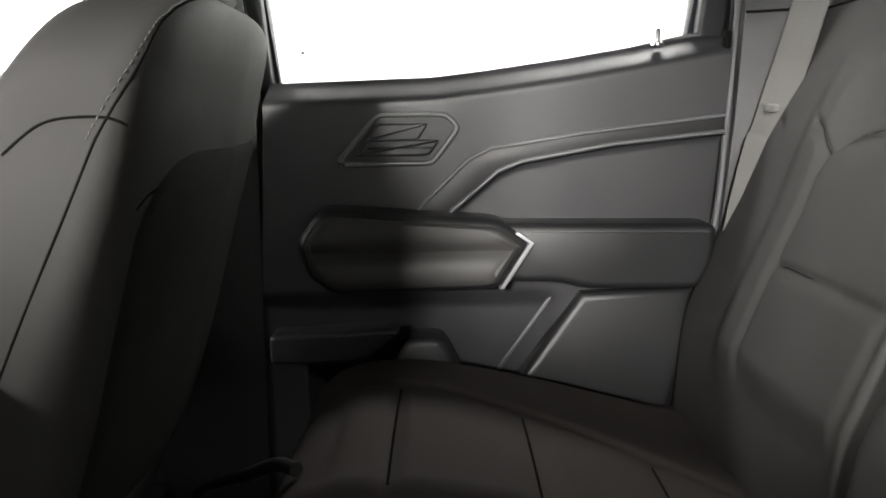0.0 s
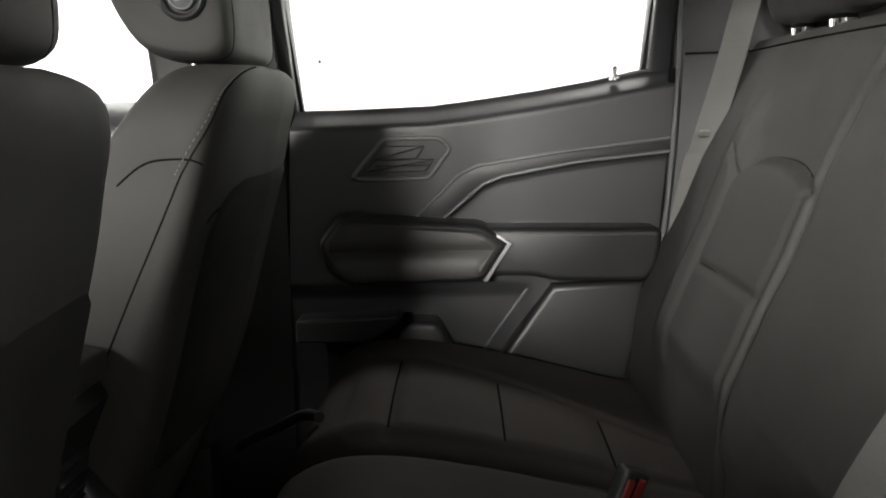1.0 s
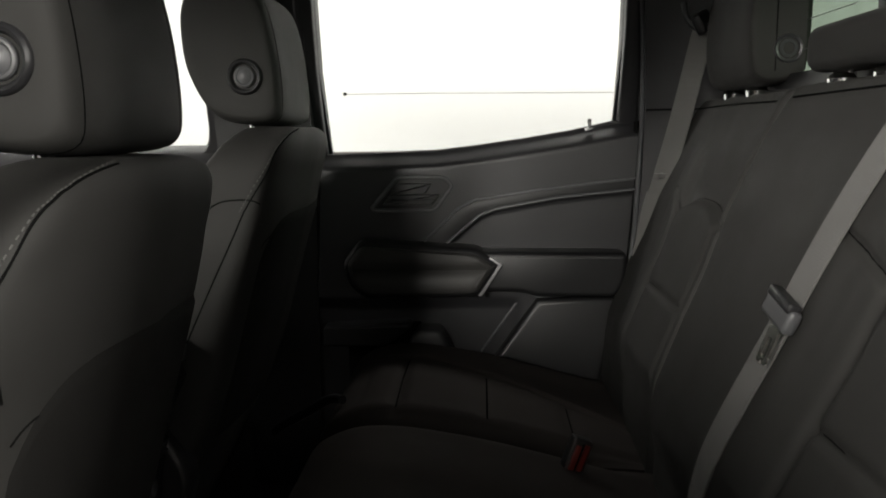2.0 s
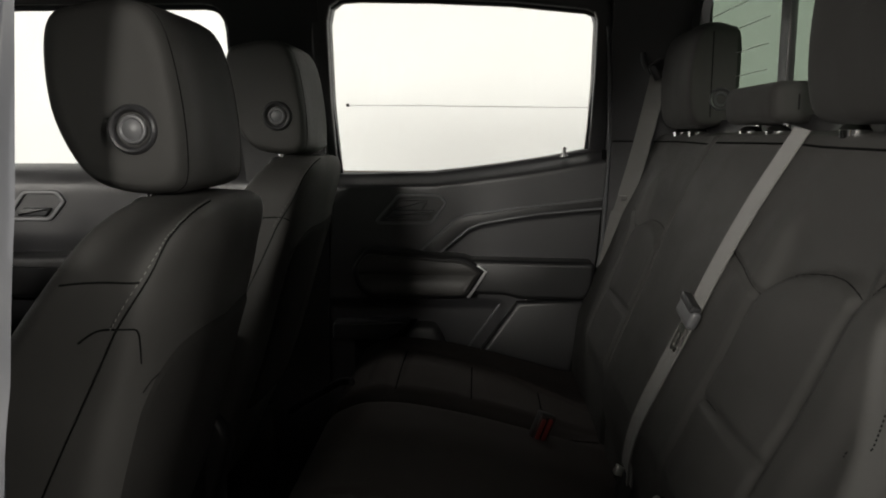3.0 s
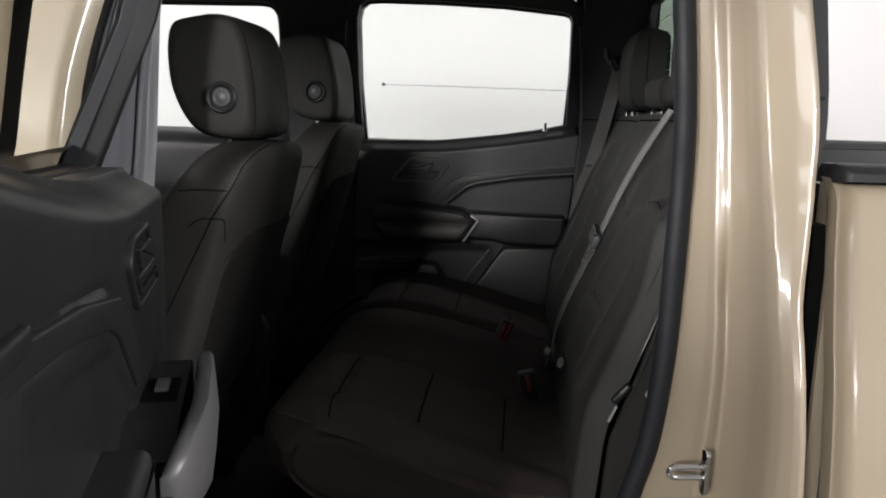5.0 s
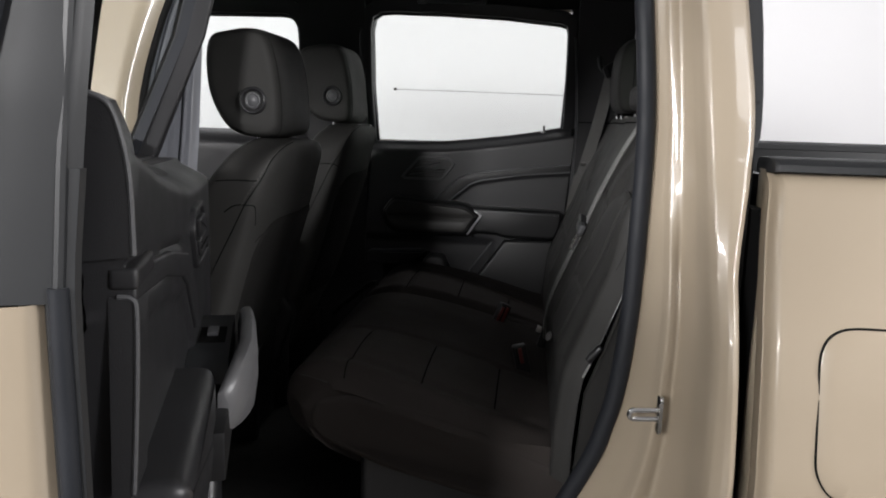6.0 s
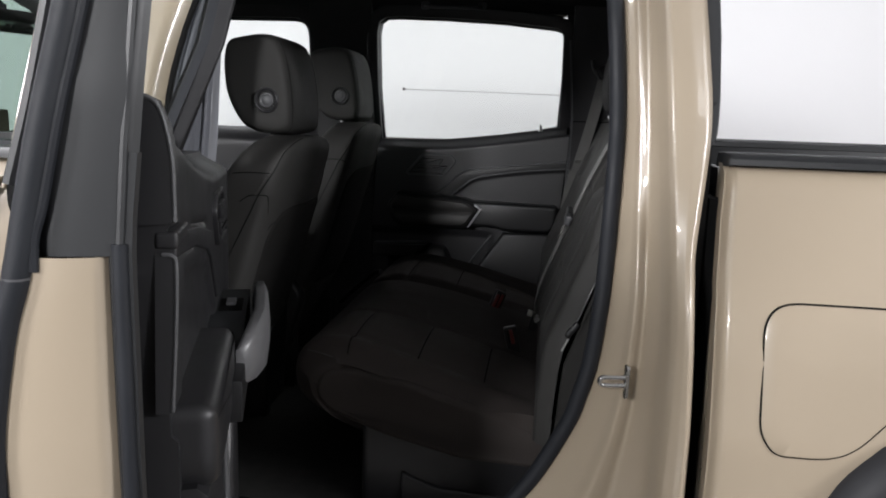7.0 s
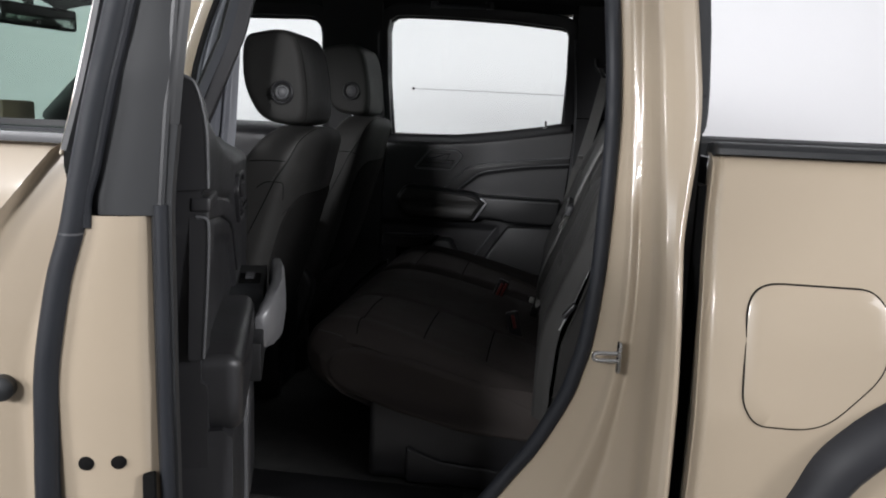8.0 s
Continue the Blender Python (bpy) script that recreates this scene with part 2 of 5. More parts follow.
def ring_plate(outer, inner, w0, w1, bevel=0.0):
    """A flat frame between two polygons with equal counts of corners, drawn along y."""
    bm = bmesh.new()
    rows = [[bm.verts.new((p[0], w, p[1])) for p in poly] for poly, w in ((outer, w1), (outer, w0), (inner, w0), (inner, w1))]
    n = len(outer)
    for a, b in zip(rows, rows[1:] + rows[:1]):
        for i in range(n):
            bm.faces.new((a[i], a[(i + 1) % n], b[(i + 1) % n], b[i]))
    normals(bm)
    if bevel:
        edges = [e for e in bm.edges if all(abs(v.co.y - w0) < 1e-6 for v in e.verts) and sum(1 for f in e.link_faces if abs(f.normal.y) > 0.9) == 1]
        bmesh.ops.bevel(bm, geom=edges, offset=bevel, segments=3, affect="EDGES", profile=0.5)
    return bm


def surface(nu, nv, place, thick=None):
    """A grid sheet place(u, v), u and v from 0 to 1; thick: a vector by which a back sheet stands off."""
    bm = bmesh.new()
    rows = [[bm.verts.new(place(i / nu, j / nv)) for i in range(nu + 1)] for j in range(nv + 1)]
    for a, b in zip(rows, rows[1:]):
        for i in range(nu):
            bm.faces.new((a[i], a[i + 1], b[i + 1], b[i]))
    if thick is not None:
        rim = [rows[0][i] for i in range(nu + 1)] + [rows[j][nu] for j in range(1, nv + 1)] + [rows[nv][i] for i in range(nu - 1, -1, -1)] + [rows[j][0] for j in range(nv - 1, 0, -1)]
        back = [bm.verts.new(v.co + Vector(thick)) for v in rim]
        m = len(rim)
        for i in range(m):
            bm.faces.new((rim[i], rim[(i + 1) % m], back[(i + 1) % m], back[i]))
        bm.faces.new(back)
    return normals(bm)


def lathe(profile, sides, m):
    """A turned shape: profile of (radius, height) round the local z of the pose m."""
    rings = [[m @ Vector((r * math.cos(a), r * math.sin(a), h)) for a in (2 * math.pi * k / sides for k in range(sides))] for r, h in profile]
    return loft(rings)


def soften(v):
    v = min(max(v, 0.0), 1.0)
    return v * v * (3 - 2 * v)


def line_gap(x, y, line):
    """The distance of (x, y) from a polyline."""
    best = 9.0
    for (ax, ay), (bx, by) in zip(line, line[1:]):
        dx, dy = bx - ax, by - ay
        f = min(max(((x - ax) * dx + (y - ay) * dy) / max(dx * dx + dy * dy, 1e-9), 0), 1)
        best = min(best, math.hypot(x - ax - f * dx, y - ay - f * dy))
    return best


def crease(x, y, lines, depth, radius):
    g = min(line_gap(x, y, line) for line in lines)
    return depth * math.exp(-((g / radius) ** 2))


def between(table, v):
    """The value at v of a table of (key, value), in straight lines."""
    if v <= table[0][0]:
        return table[0][1]
    for (a, p), (b, q) in zip(table, table[1:]):
        if v <= b:
            return p + (q - p) * (v - a) / (b - a)
    return table[-1][1]


def nearest_on(bm):
    from mathutils.bvhtree import BVHTree

    return BVHTree.FromBMesh(bm)


def laid_line(tree, points, n, lift=0.0):
    """A line laid on a skin: each point moves to the nearest place on it."""
    out = []
    for p in smooth_line(points, n):
        place, nor, _, _ = tree.find_nearest(p)
        out.append(place + nor * lift)
    for _ in range(2):
        out = [out[0]] + [(a + b * 2 + c) / 4 for a, b, c in zip(out, out[1:], out[2:])] + [out[-1]]
    return out


def stitches(tree, points, n, size, lift=0.0006):
    """A row of short threads laid along a line on a skin."""
    line = laid_line(tree, points, n * 2, lift)
    bm = bmesh.new()
    for a, b in zip(line[0::2], line[1::2]):
        t = (b - a).normalized() * 0.5 * (b - a).length
        piece = tube([a, (a + b) / 2 + Vector((0, 0, 0)), b], size, 5)
        me = bpy.data.meshes.new("t")
        piece.to_mesh(me)
        piece.free()
        bm.from_mesh(me)
        bpy.data.meshes.remove(me)
    return bm

# ---- the photo booth ----
setting("floor", box(-6, 7, -5.6, 4.0, -0.2, 0.0), FLOORING, "dark grey booth floor, unseen, darkened to cut bounce light", "floor")
setting("wall_far", box(-6, 7, 4.0, 4.2, 0, 4.0), WALL, "plain white painted booth wall", "wall")
# unseen wall added on the open side; its grey tunes the fill
setting("wall_near", box(-6, 7, -5.8, -5.6, 0, 4.0), WALL_DIM, "unseen near wall, greyed to cut bounce light", "wall")
setting("wall_front", box(-6.2, -6.0, -5.6, 4.0, 0, 4.0), WALL, "plain white painted booth wall", "wall")
setting("wall_back", box(7.0, 7.2, -5.6, 4.0, 0, 4.0), WALL, "plain white painted booth wall", "wall")
setting("ceiling", box(-6, 7, -5.6, 4.0, 4.0, 4.2), CEILING, "plain grey booth ceiling", "ceiling")
setting("trim", tube([(-0.565, 3.999, 1.663), (-0.3, 3.999, 1.661), (0.0, 3.999, 1.660), (0.6, 3.999, 1.652), (1.6, 3.999, 1.64)], 0.0022, 6), SILVER, "thin grey joint across the white wall", "wall joint")
setting("trim", lathe([(0.0, 0.0), (0.012, 0.001), (0.012, 0.004), (0.0, 0.005)], 10, pose(-0.56, 3.998, 1.664, 90, 0, 0)), PLASTIC_DARK, "small dark fixing on the white wall", "fixing")

# ---- the truck: cab and bed ----
truck = thing("pickup_truck", 0.8, YC, 0.0, "tan crew-cab pickup truck with black trim, one rear door open", "truck")


def w_body(z):
    """Half width of the painted body side at height z."""
    return between([(0.45, 0.86), (0.6, 0.90), (0.8, 0.925), (0.96, 0.932), (1.1, 0.922), (1.16, 0.908), (1.20, 0.890), (1.235, 0.868), (1.30, 0.848), (1.36, 0.826), (1.40, 0.808), (1.6, 0.755), (1.78, 0.695), (1.86, 0.62)], z)


# floor, roof, back wall
part("floor_carpet", box(-1.5, 0.80, YC - 0.68, YC + 0.68, 0.52, 0.60, 0.01), CARPET, truck, "black moulded cabin carpet")
part("headliner", surface(24, 24, lambda u, v: Vector((-1.35 + 2.18 * u, YC + (v - 0.5) * 1.24, 1.895 - 0.070 * abs(2 * v - 1) ** 3 - 0.05 * abs(2 * u - 1) ** 6)), (0, 0, 0.02)), HEADLINER, truck, "black cloth headliner")
part("roof", surface(24, 24, lambda u, v: Vector((-1.45 + 2.29 * u, YC + (v - 0.5) * 1.36, 1.962 - 0.10 * abs(2 * v - 1) ** 3 - 0.03 * abs(2 * u - 1) ** 4)), (0, 0, -0.02)), TAN, truck, "tan painted steel roof")



def join(*pieces):
    """Several shells as one mesh."""
    bm = bmesh.new()
    for piece in pieces:
        me = bpy.data.meshes.new("t")
        piece.to_mesh(me)
        piece.free()
        bm.from_mesh(me)
        bpy.data.meshes.remove(me)
    return bm


def across(bm):
    """Swaps x and y, so that a plate drawn along y lies across the truck."""
    for v in bm.verts:
        v.co = (v.co.y, v.co.x, v.co.z)
    return normals(bm)


part("back_panel", join(box(0.80, 0.832, YC - 0.78, YC + 0.78, 0.50, 1.49), box(0.80, 0.832, YC - 0.72, YC - 0.465, 1.492, 1.80), box(0.80, 0.832, YC + 0.465, YC + 0.72, 1.492, 1.80), box(0.80, 0.832, YC - 0.66, YC + 0.66, 1.772, 1.90)), PLASTIC_DARK, truck, "dark lined rear wall of the cab")
rear_poly = rounded([(YC - 0.47, 1.485), (YC + 0.47, 1.485), (YC + 0.45, 1.775), (YC - 0.45, 1.775)], 0.07)
rear_glass = part("rear_window", across(prism(rear_poly, 0.822, 0.828, 0)), PANE_REAR, truck, "green-tinted sliding rear window with heater lines")
part("window_frame", across(ring_plate(offset_poly(rear_poly, 0.03), offset_poly(rear_poly, -0.012), 0.800, 0.798, 0)), PLASTIC_DARK, rear_glass, "black window surround")
for side in (-1, 1):
    part("slider_rail", box(0.806, 0.820, -0.120 + side * 0.152 - 0.018, -0.120 + side * 0.152 + 0.018, 1.49, 1.77, 0.003), PLASTIC_DARK, rear_glass, "black upright slider rail")
    for k in range(5):
        z = 1.535 + 0.045 * k
        part("heater_line", box(0.8195, 0.8212, YC + side * 0.26 - 0.17, YC + side * 0.26 + 0.17, z, z + 0.0007), PLASTIC_GREY, rear_glass)
# black surround of the rear window, seen past the cab's corner
for side in (-1, 1):
    part("corner_trim", loft([[(0.818 + dx, YC + side * (between([(1.40, 0.806), (1.5, 0.780), (1.62, 0.748), (1.8, 0.69)], z) - dy), z) for dx, dy in ((-0.01, 0.004), (d, 0.004), (d + 0.003, 0.012), (d, 0.05), (-0.01, 0.05))] for z, d in ((1.418, 0.006), (1.424, 0.012), (1.436, 0.016), (1.46, 0.018), (1.50, 0.019), (1.60, 0.017), (1.7, 0.012), (1.82, 0.004))]), SATIN_BLACK, truck, "black corner trim behind the cab")

# left body opening: the curve of its rear edge, inner seal first
SEAL_X = [(0.50, 0.36), (0.60, 0.44), (0.669, 0.494), (0.738, 0.542), (0.80, 0.585), (0.903, 0.637), (0.96, 0.655), (1.021, 0.670), (1.13, 0.682), (1.243, 0.688), (1.454, 0.691), (1.653, 0.675), (1.80, 0.655)]


def lean(z):
    """How far the body side leans in at height z."""
    return w_body(z) - 0.90


def eased(table, z):
    """A table read with its corners rounded off."""
    return sum(between(table, z + 0.015 * k) for k in range(-4, 5)) / 9


def x_outer(z):
    """The cab's rear edge."""
    return eased([(0.5, 0.812), (0.8, 0.812), (1.0, 0.810), (1.15, 0.804), (1.22, 0.804), (1.29, 0.810), (1.38, 0.824), (1.46, 0.832), (1.56, 0.822), (1.82, 0.80)], z)


def x_crease(z):
    """The fold where the jamb meets the outer panel."""
    return eased([(0.5, 0.758), (0.8, 0.764), (1.08, 0.769), (1.2, 0.766), (1.27, 0.761), (1.36, 0.757), (1.55, 0.743), (1.82, 0.722)], z)


def jamb(u, z):
    """The stepped face between the rear door's seal and the outer skin, u from 0 to 1."""
    xs, xo, xc = between(SEAL_X, z), x_outer(z), x_crease(z)
    low = 1 - soften((z - 1.20) / 0.16)
    x = between([(0, xs), (0.28, xs + (xc - xs) * (0.42 + 0.06 * low)), (0.42, xs + (xc - xs) * 0.72), (0.50, xc - 0.006), (0.56, xc), (0.60, xc + 0.004), (0.66, xc + 0.011), (0.90, xo - 0.010), (0.96, xo - 0.001), (1, xo + 0.004)], u)
    w = between([(0, 0.745), (0.28, 0.792), (0.42, 0.818 - 0.012 * low), (0.50, 0.838 - 0.008 * low), (0.56, 0.858), (0.60, 0.872), (0.66, 0.886), (0.80, 0.896), (0.90, 0.899), (0.96, 0.892), (1, 0.862)], u)
    # a channel runs down the face, with a fold beside it; both are shallow above the belt line
    deep = 0.35 + 0.65 * low
    w += deep * (0.006 * math.exp(-((u - 0.27) / 0.035) ** 2) - 0.020 * math.exp(-((u - 0.405) / 0.060) ** 2) + 0.005 * math.exp(-((u - 0.515) / 0.020) ** 2))
    return Vector((x, YC - (w + lean(z) * (0.25 + 0.75 * u)), z))


def jamb_smooth(u, v):
    z = 0.50 + 1.32 * v
    out = Vector((0, 0, 0))
    for k, weight in ((-2, 1), (-1, 2), (0, 3), (1, 2), (2, 1)):
        out += jamb(min(max(u + 0.011 * k, 0), 1), z) * weight / 9
    return out


part("door_jamb", surface(130, 80, jamb_smooth), TAN, truck, "glossy tan rear door jamb", smooth=60)
part("cab_corner", surface(8, 40, lambda u, v: Vector((x_outer(0.5 + 1.32 * v) + between([(0, 0.002), (0.3, 0.005), (1, -0.005)], u), YC - (between([(0, 0.875), (0.3, 0.855), (1, 0.70)], u) + lean(0.5 + 1.32 * v)), 0.50 + 1.32 * v))), TAN, truck)
seal_path = [(x - 0.020, YC - (0.752 + lean(z) * 0.25), z) for z, x in SEAL_X]
part("door_seal", tube(smooth_line([(x + 0.007, y, z) for x, y, z in seal_path], 60), 0.0145, 14, 1.0), RUBBER, truck, "thick black rubber door seal")
part("seal_base", tube(smooth_line([(x + 0.026, y + 0.040, z) for x, y, z in seal_path], 60), 0.012, 10), PLASTIC_DARK, truck)
# striker on the jamb


def placed(bm, m):
    bm.transform(m)
    return bm


m_striker = pose(0.712, -0.800, 1.018, 0, 0, -79)
striker = part("striker_plate", placed(prism(rounded([(-0.008, -0.030), (0.008, -0.030), (0.008, 0.030), (-0.008, 0.030)], 0.007), -0.002, 0.003, 0.001), m_striker), STEEL, truck, "bright steel door striker plate")
part("striker_loop", placed(tube(smooth_line([(-0.001, 0.0, 0.007), (-0.002, -0.034, 0.007), (-0.002, -0.043, 0.004), (-0.002, -0.043, -0.004), (-0.002, -0.034, -0.007), (-0.001, 0.0, -0.007)], 30), 0.0045, 10), m_striker), CHROME, striker, "chrome striker loop")
for dz in (-0.022, 0.022):
    part("bolt", placed(lathe([(0.0, 0.0), (0.0045, 0.0), (0.006, -0.0015), (0.006, -0.006)], 12, pose(0, -0.002, dz, 90, 0, 0)), m_striker), STEEL, striker)

# left sill, B-pillar and the tan side ahead of it
part("sill", loft([[(x, YC - w, z) for w, z in ((0.66, 0.56), (0.70, 0.585), (0.74, 0.575), (0.79, 0.545), (0.84, 0.52), (0.86, 0.48), (0.84, 0.42), (0.66, 0.42))] for x in (-1.4, -0.4, 0.2, 0.45, 0.82)]), TAN, truck, "tan painted door sill")
part("sill_plate", box(-0.10, 0.42, YC - 0.72, YC - 0.60, 0.588, 0.606, 0.005), PLASTIC_DARK, truck, "black scuff plate")


def pillar(u, v):
    z = 0.52 + 1.30 * v
    xo = -0.160 + 0.06 * soften((z - 1.45) / 0.35)
    xi = -0.116 + 0.05 * soften((z - 1.60) / 0.2)
    fx = between([(0, 0), (0.12, 0.30), (0.2, 0.36), (0.26, 0.36), (0.36, 0.46), (0.46, 0.55), (0.52, 0.56), (0.62, 0.66), (0.75, 0.74), (0.85, 0.80), (1, 1)], u)
    w = between([(0, 0.640), (0.12, 0.655), (0.2, 0.668), (0.26, 0.680), (0.36, 0.692), (0.46, 0.713), (0.52, 0.735), (0.62, 0.755), (0.75, 0.78), (0.85, 0.82), (1, 0.835)], u)
    return Vector((xi + (xo - xi) * fx, YC - (w + lean(z) * (0.5 + 0.5 * u)), z))


part("pillar_jamb", surface(60, 40, pillar), RUBBER_GREY, truck, "grey ribbed centre pillar jamb with seals", smooth=60)
for f, r in ((0.30, 0.005), (0.80, 0.006)):
    part("pillar_seal", tube([pillar(f, k / 30) + Vector((0.004, -0.004, 0)) for k in range(31)], r, 8), RUBBER_GREY, truck)
part("pillar_gap", tube([pillar(0.93, k / 30) + Vector((0.0, -0.002, 0)) for k in range(31)], 0.006, 8), DARK_GAP, truck, "black gap beside the centre pillar")
part("pillar_skin", surface(16, 40, lambda u, v: Vector((pillar(1, v).x + u * (-0.240 - pillar(1, v).x), YC - (between([(0, 0.835), (0.15, 0.86), (0.3, 0.868), (0.9, 0.868), (1, 0.83)], u) + lean(0.52 + 1.3 * v)), 0.52 + 1.3 * v))), TAN, truck, "tan painted centre pillar")
part("pillar_core", box(-0.30, -0.135, YC - 0.66, YC - 0.615, 0.52, 1.32), PLASTIC_DARK, truck, "black pillar lining")
part("pillar_lining", loft([[(x0, YC - w, z), (x1, YC - w, z), (x1, YC - w - 0.04, z), (x0, YC - w - 0.04, z)] for z, x0, x1, w in ((1.30, -0.30, -0.150, 0.612), (1.5, -0.29, -0.150, 0.595), (1.65, -0.28, -0.135, 0.57), (1.82, -0.26, -0.10, 0.53))]), PLASTIC_DARK, truck, "black upper pillar lining")
part("roof_rail", loft([[(x, YC - 0.56, 1.835), (x, YC - 0.585, 1.80), (x, YC - 0.64, 1.785), (x, YC - 0.69, 1.80), (x, YC - 0.70, 1.85), (x, YC - 0.6, 1.90)] for x in (-1.3, -0.5, 0.2, 0.82)]), SATIN_BLACK, truck, "black roof rail over the door opening")
part("roof_side", surface(20, 6, lambda u, v: Vector((-1.4 + 2.22 * u, YC - between([(0, 0.735), (0.3, 0.72), (0.7, 0.69), (1, 0.62)], v), 1.775 + 0.145 * v))), TAN, truck)

# right side of the cab: inner pillar linings and outer skin
part("pillar_lining", loft([[(x0, YC + w, z), (x1, YC + w, z), (x1, YC + w + 0.05, z), (x0, YC + w + 0.05, z)] for z, x0, x1, w in ((0.6, -0.24, -0.075, 0.66), (1.30, -0.27, -0.062, 0.66), (1.5, -0.28, -0.066, 0.635), (1.68, -0.28, -0.066, 0.598), (1.84, -0.28, -0.058, 0.55))]), PLASTIC_DARK, truck, "black centre pillar lining")
part("rear_quarter_lining", loft([[(x0, YC + w, z), (0.70, YC + w - 0.02, z), (0.81, YC + w - 0.06, z), (0.81, YC + w + 0.05, z), (x0, YC + w + 0.05, z)] for z, x0, w in ((0.6, 0.56, 0.655), (0.9, 0.60, 0.65), (1.14, 0.636, 0.645), (1.30, 0.646, 0.635), (1.43, 0.648, 0.625), (1.455, 0.648, 0.62), (1.6, 0.637, 0.59), (1.72, 0.632, 0.565), (1.83, 0.63, 0.53))]), PLASTIC, truck, "dark grey rear quarter lining", smooth=25)
part("door_gap", tube(smooth_line([(x - 0.010, YC + w + 0.006, z) for z, x, w in ((0.7, 0.545, 0.665), (0.85, 0.582, 0.665), (1.14, 0.632, 0.66), (1.30, 0.642, 0.655), (1.43, 0.648, 0.65))], 40), 0.007, 8), DARK_GAP, truck, "dark gap behind the door panel")
part("lining_joint", tube([(0.647, YC + 0.6175, 1.452), (0.70, YC + 0.598, 1.452), (0.80, YC + 0.562, 1.452)], 0.0018, 6), SEAM, truck)
part("body_seal", tube(smooth_line([(x, YC + w, z) for z, x, w in ((0.7, 0.545, 0.665), (0.85, 0.582, 0.665), (1.14, 0.632, 0.66), (1.30, 0.642, 0.655), (1.43, 0.648, 0.65), (1.6, 0.637, 0.605), (1.72, 0.625, 0.575))], 40), 0.006, 8), RUBBER_MID, truck, "grey rubber door seal")
part("rear_pillar", loft([[(x, YC + w, z), (0.83, YC + w - 0.01, z), (0.83, YC + w + 0.05, z), (x, YC + w + 0.06, z)] for z, w, x in ((1.30, 0.690, 0.643), (1.40, 0.672, 0.643), (1.6, 0.645, 0.640), (1.70, 0.624, 0.630), (1.76, 0.610, 0.615), (1.88, 0.580, 0.600))]), PLASTIC_DARK, truck, "black rear pillar")
part("header_lining", loft([[(x, YC + 0.53, 1.872), (x, YC + 0.556, 1.832), (x, YC + 0.585, 1.806), (x, YC + 0.65, 1.812), (x, YC + 0.65, 1.90), (x, YC + 0.54, 1.90)] for x in (-1.3, -0.5, 0.2, 0.81)]), HEADLINER, truck, "black cloth lining over the windows")
part("body_side", surface(30, 24, lambda u, v: Vector((-1.5 + 2.33 * u, YC + w_body(0.45 + 0.92 * v), 0.45 + 0.92 * v)), (0, -0.02, 0)), TAN, truck, "tan painted far side of the cab")
part("roof_side", surface(20, 6, lambda u, v: Vector((-1.4 + 2.22 * u, YC + between([(0, 0.735), (0.3, 0.72), (0.7, 0.69), (1, 0.62)], v), 1.815 + 0.105 * v)), (0, -0.012, 0)), TAN, truck)
part("rear_bulkhead", box(0.23, 0.80, YC - 0.565, YC + 0.60, 0.602, 0.70, 0.015), CARPET, truck, "black carpeted storage box under the rear seat")
part("cowl", loft([[(x, YC - 0.75, z0), (x, YC + 0.75, z0), (x, YC + 0.70, z1), (x, YC - 0.70, z1)] for x, z0, z1 in ((-1.55, 0.5, 1.24), (-1.45, 0.5, 1.26))]), PLASTIC_DARK, truck)

# bed
bed_len = 1.55


def bed_front(z):
    """Where the bed side begins."""
    return between([(0.45, 0.838), (0.9, 0.840), (1.1, 0.837), (1.2, 0.838), (1.3, 0.844), (1.38, 0.852)], z)


def bed_w(x, z):
    """Half width of the bed side at (x, z)."""
    w = between([(0.45, 0.87), (0.6, 0.91), (0.8, 0.938), (0.96, 0.945), (1.1, 0.930), (1.16, 0.916), (1.20, 0.901), (1.24, 0.884), (1.28, 0.868), (1.32, 0.852), (1.36, 0.836), (1.378, 0.822), (1.39, 0.80)], z)
    return w - 0.028 * (1 - soften((x - bed_front(z)) / 0.016)) ** 2


for side in (-1, 1):
    part("bed_side", surface(70, 60, lambda u, v: Vector((bed_front(0.45 + 0.94 * v) + bed_len * u ** 2, YC + side * bed_w(bed_front(0.45 + 0.94 * v) + bed_len * u ** 2, 0.45 + 0.94 * v), 0.45 + 0.94 * v)), (0, -side * 0.03, 0)), TAN, truck, "glossy tan bed side", smooth=60)
    part("bed_front_edge", box(0.8545, 0.875, min(YC + side * 0.73, YC + side * 0.79), max(YC + side * 0.73, YC + side * 0.79), 0.45, 1.385, 0.004), TAN, truck)
    cap = [(0.822, 1.389), (0.822, 1.399), (0.812, 1.407), (0.79, 1.410), (0.745, 1.408), (0.735, 1.40), (0.735, 1.384)]
    part("rail_cap", loft([[(x, YC + side * (w - inset * 0.6), z - inset * 0.15) for w, z in cap] for x, inset in ((0.852, 0.012), (0.855, 0.004), (0.860, 0.0), (1.4, 0.0), (2.38, 0.0))]), SATIN_BLACK, truck, "black plastic bed rail cap")
part("bed_floor", box(0.86, 2.40, YC - 0.80, YC + 0.80, 0.80, 0.85), SATIN_BLACK, truck, "black bed floor")
for side in (-1, 1):
    part("bed_liner", box(0.898, 2.355, min(YC + side * 0.737, YC + side * 0.797), max(YC + side * 0.737, YC + side * 0.797), 0.852, 1.383, 0.004), SATIN_BLACK, truck, "black plastic bed liner side")
part("bed_front_wall", box(0.876, 0.895, YC - 0.73, YC + 0.73, 0.85, 1.375), SATIN_BLACK, truck)
part("tailgate", box(2.36, 2.42, YC - 0.80, YC + 0.80, 0.70, 1.385, 0.02), TAN, truck, "tan tailgate")
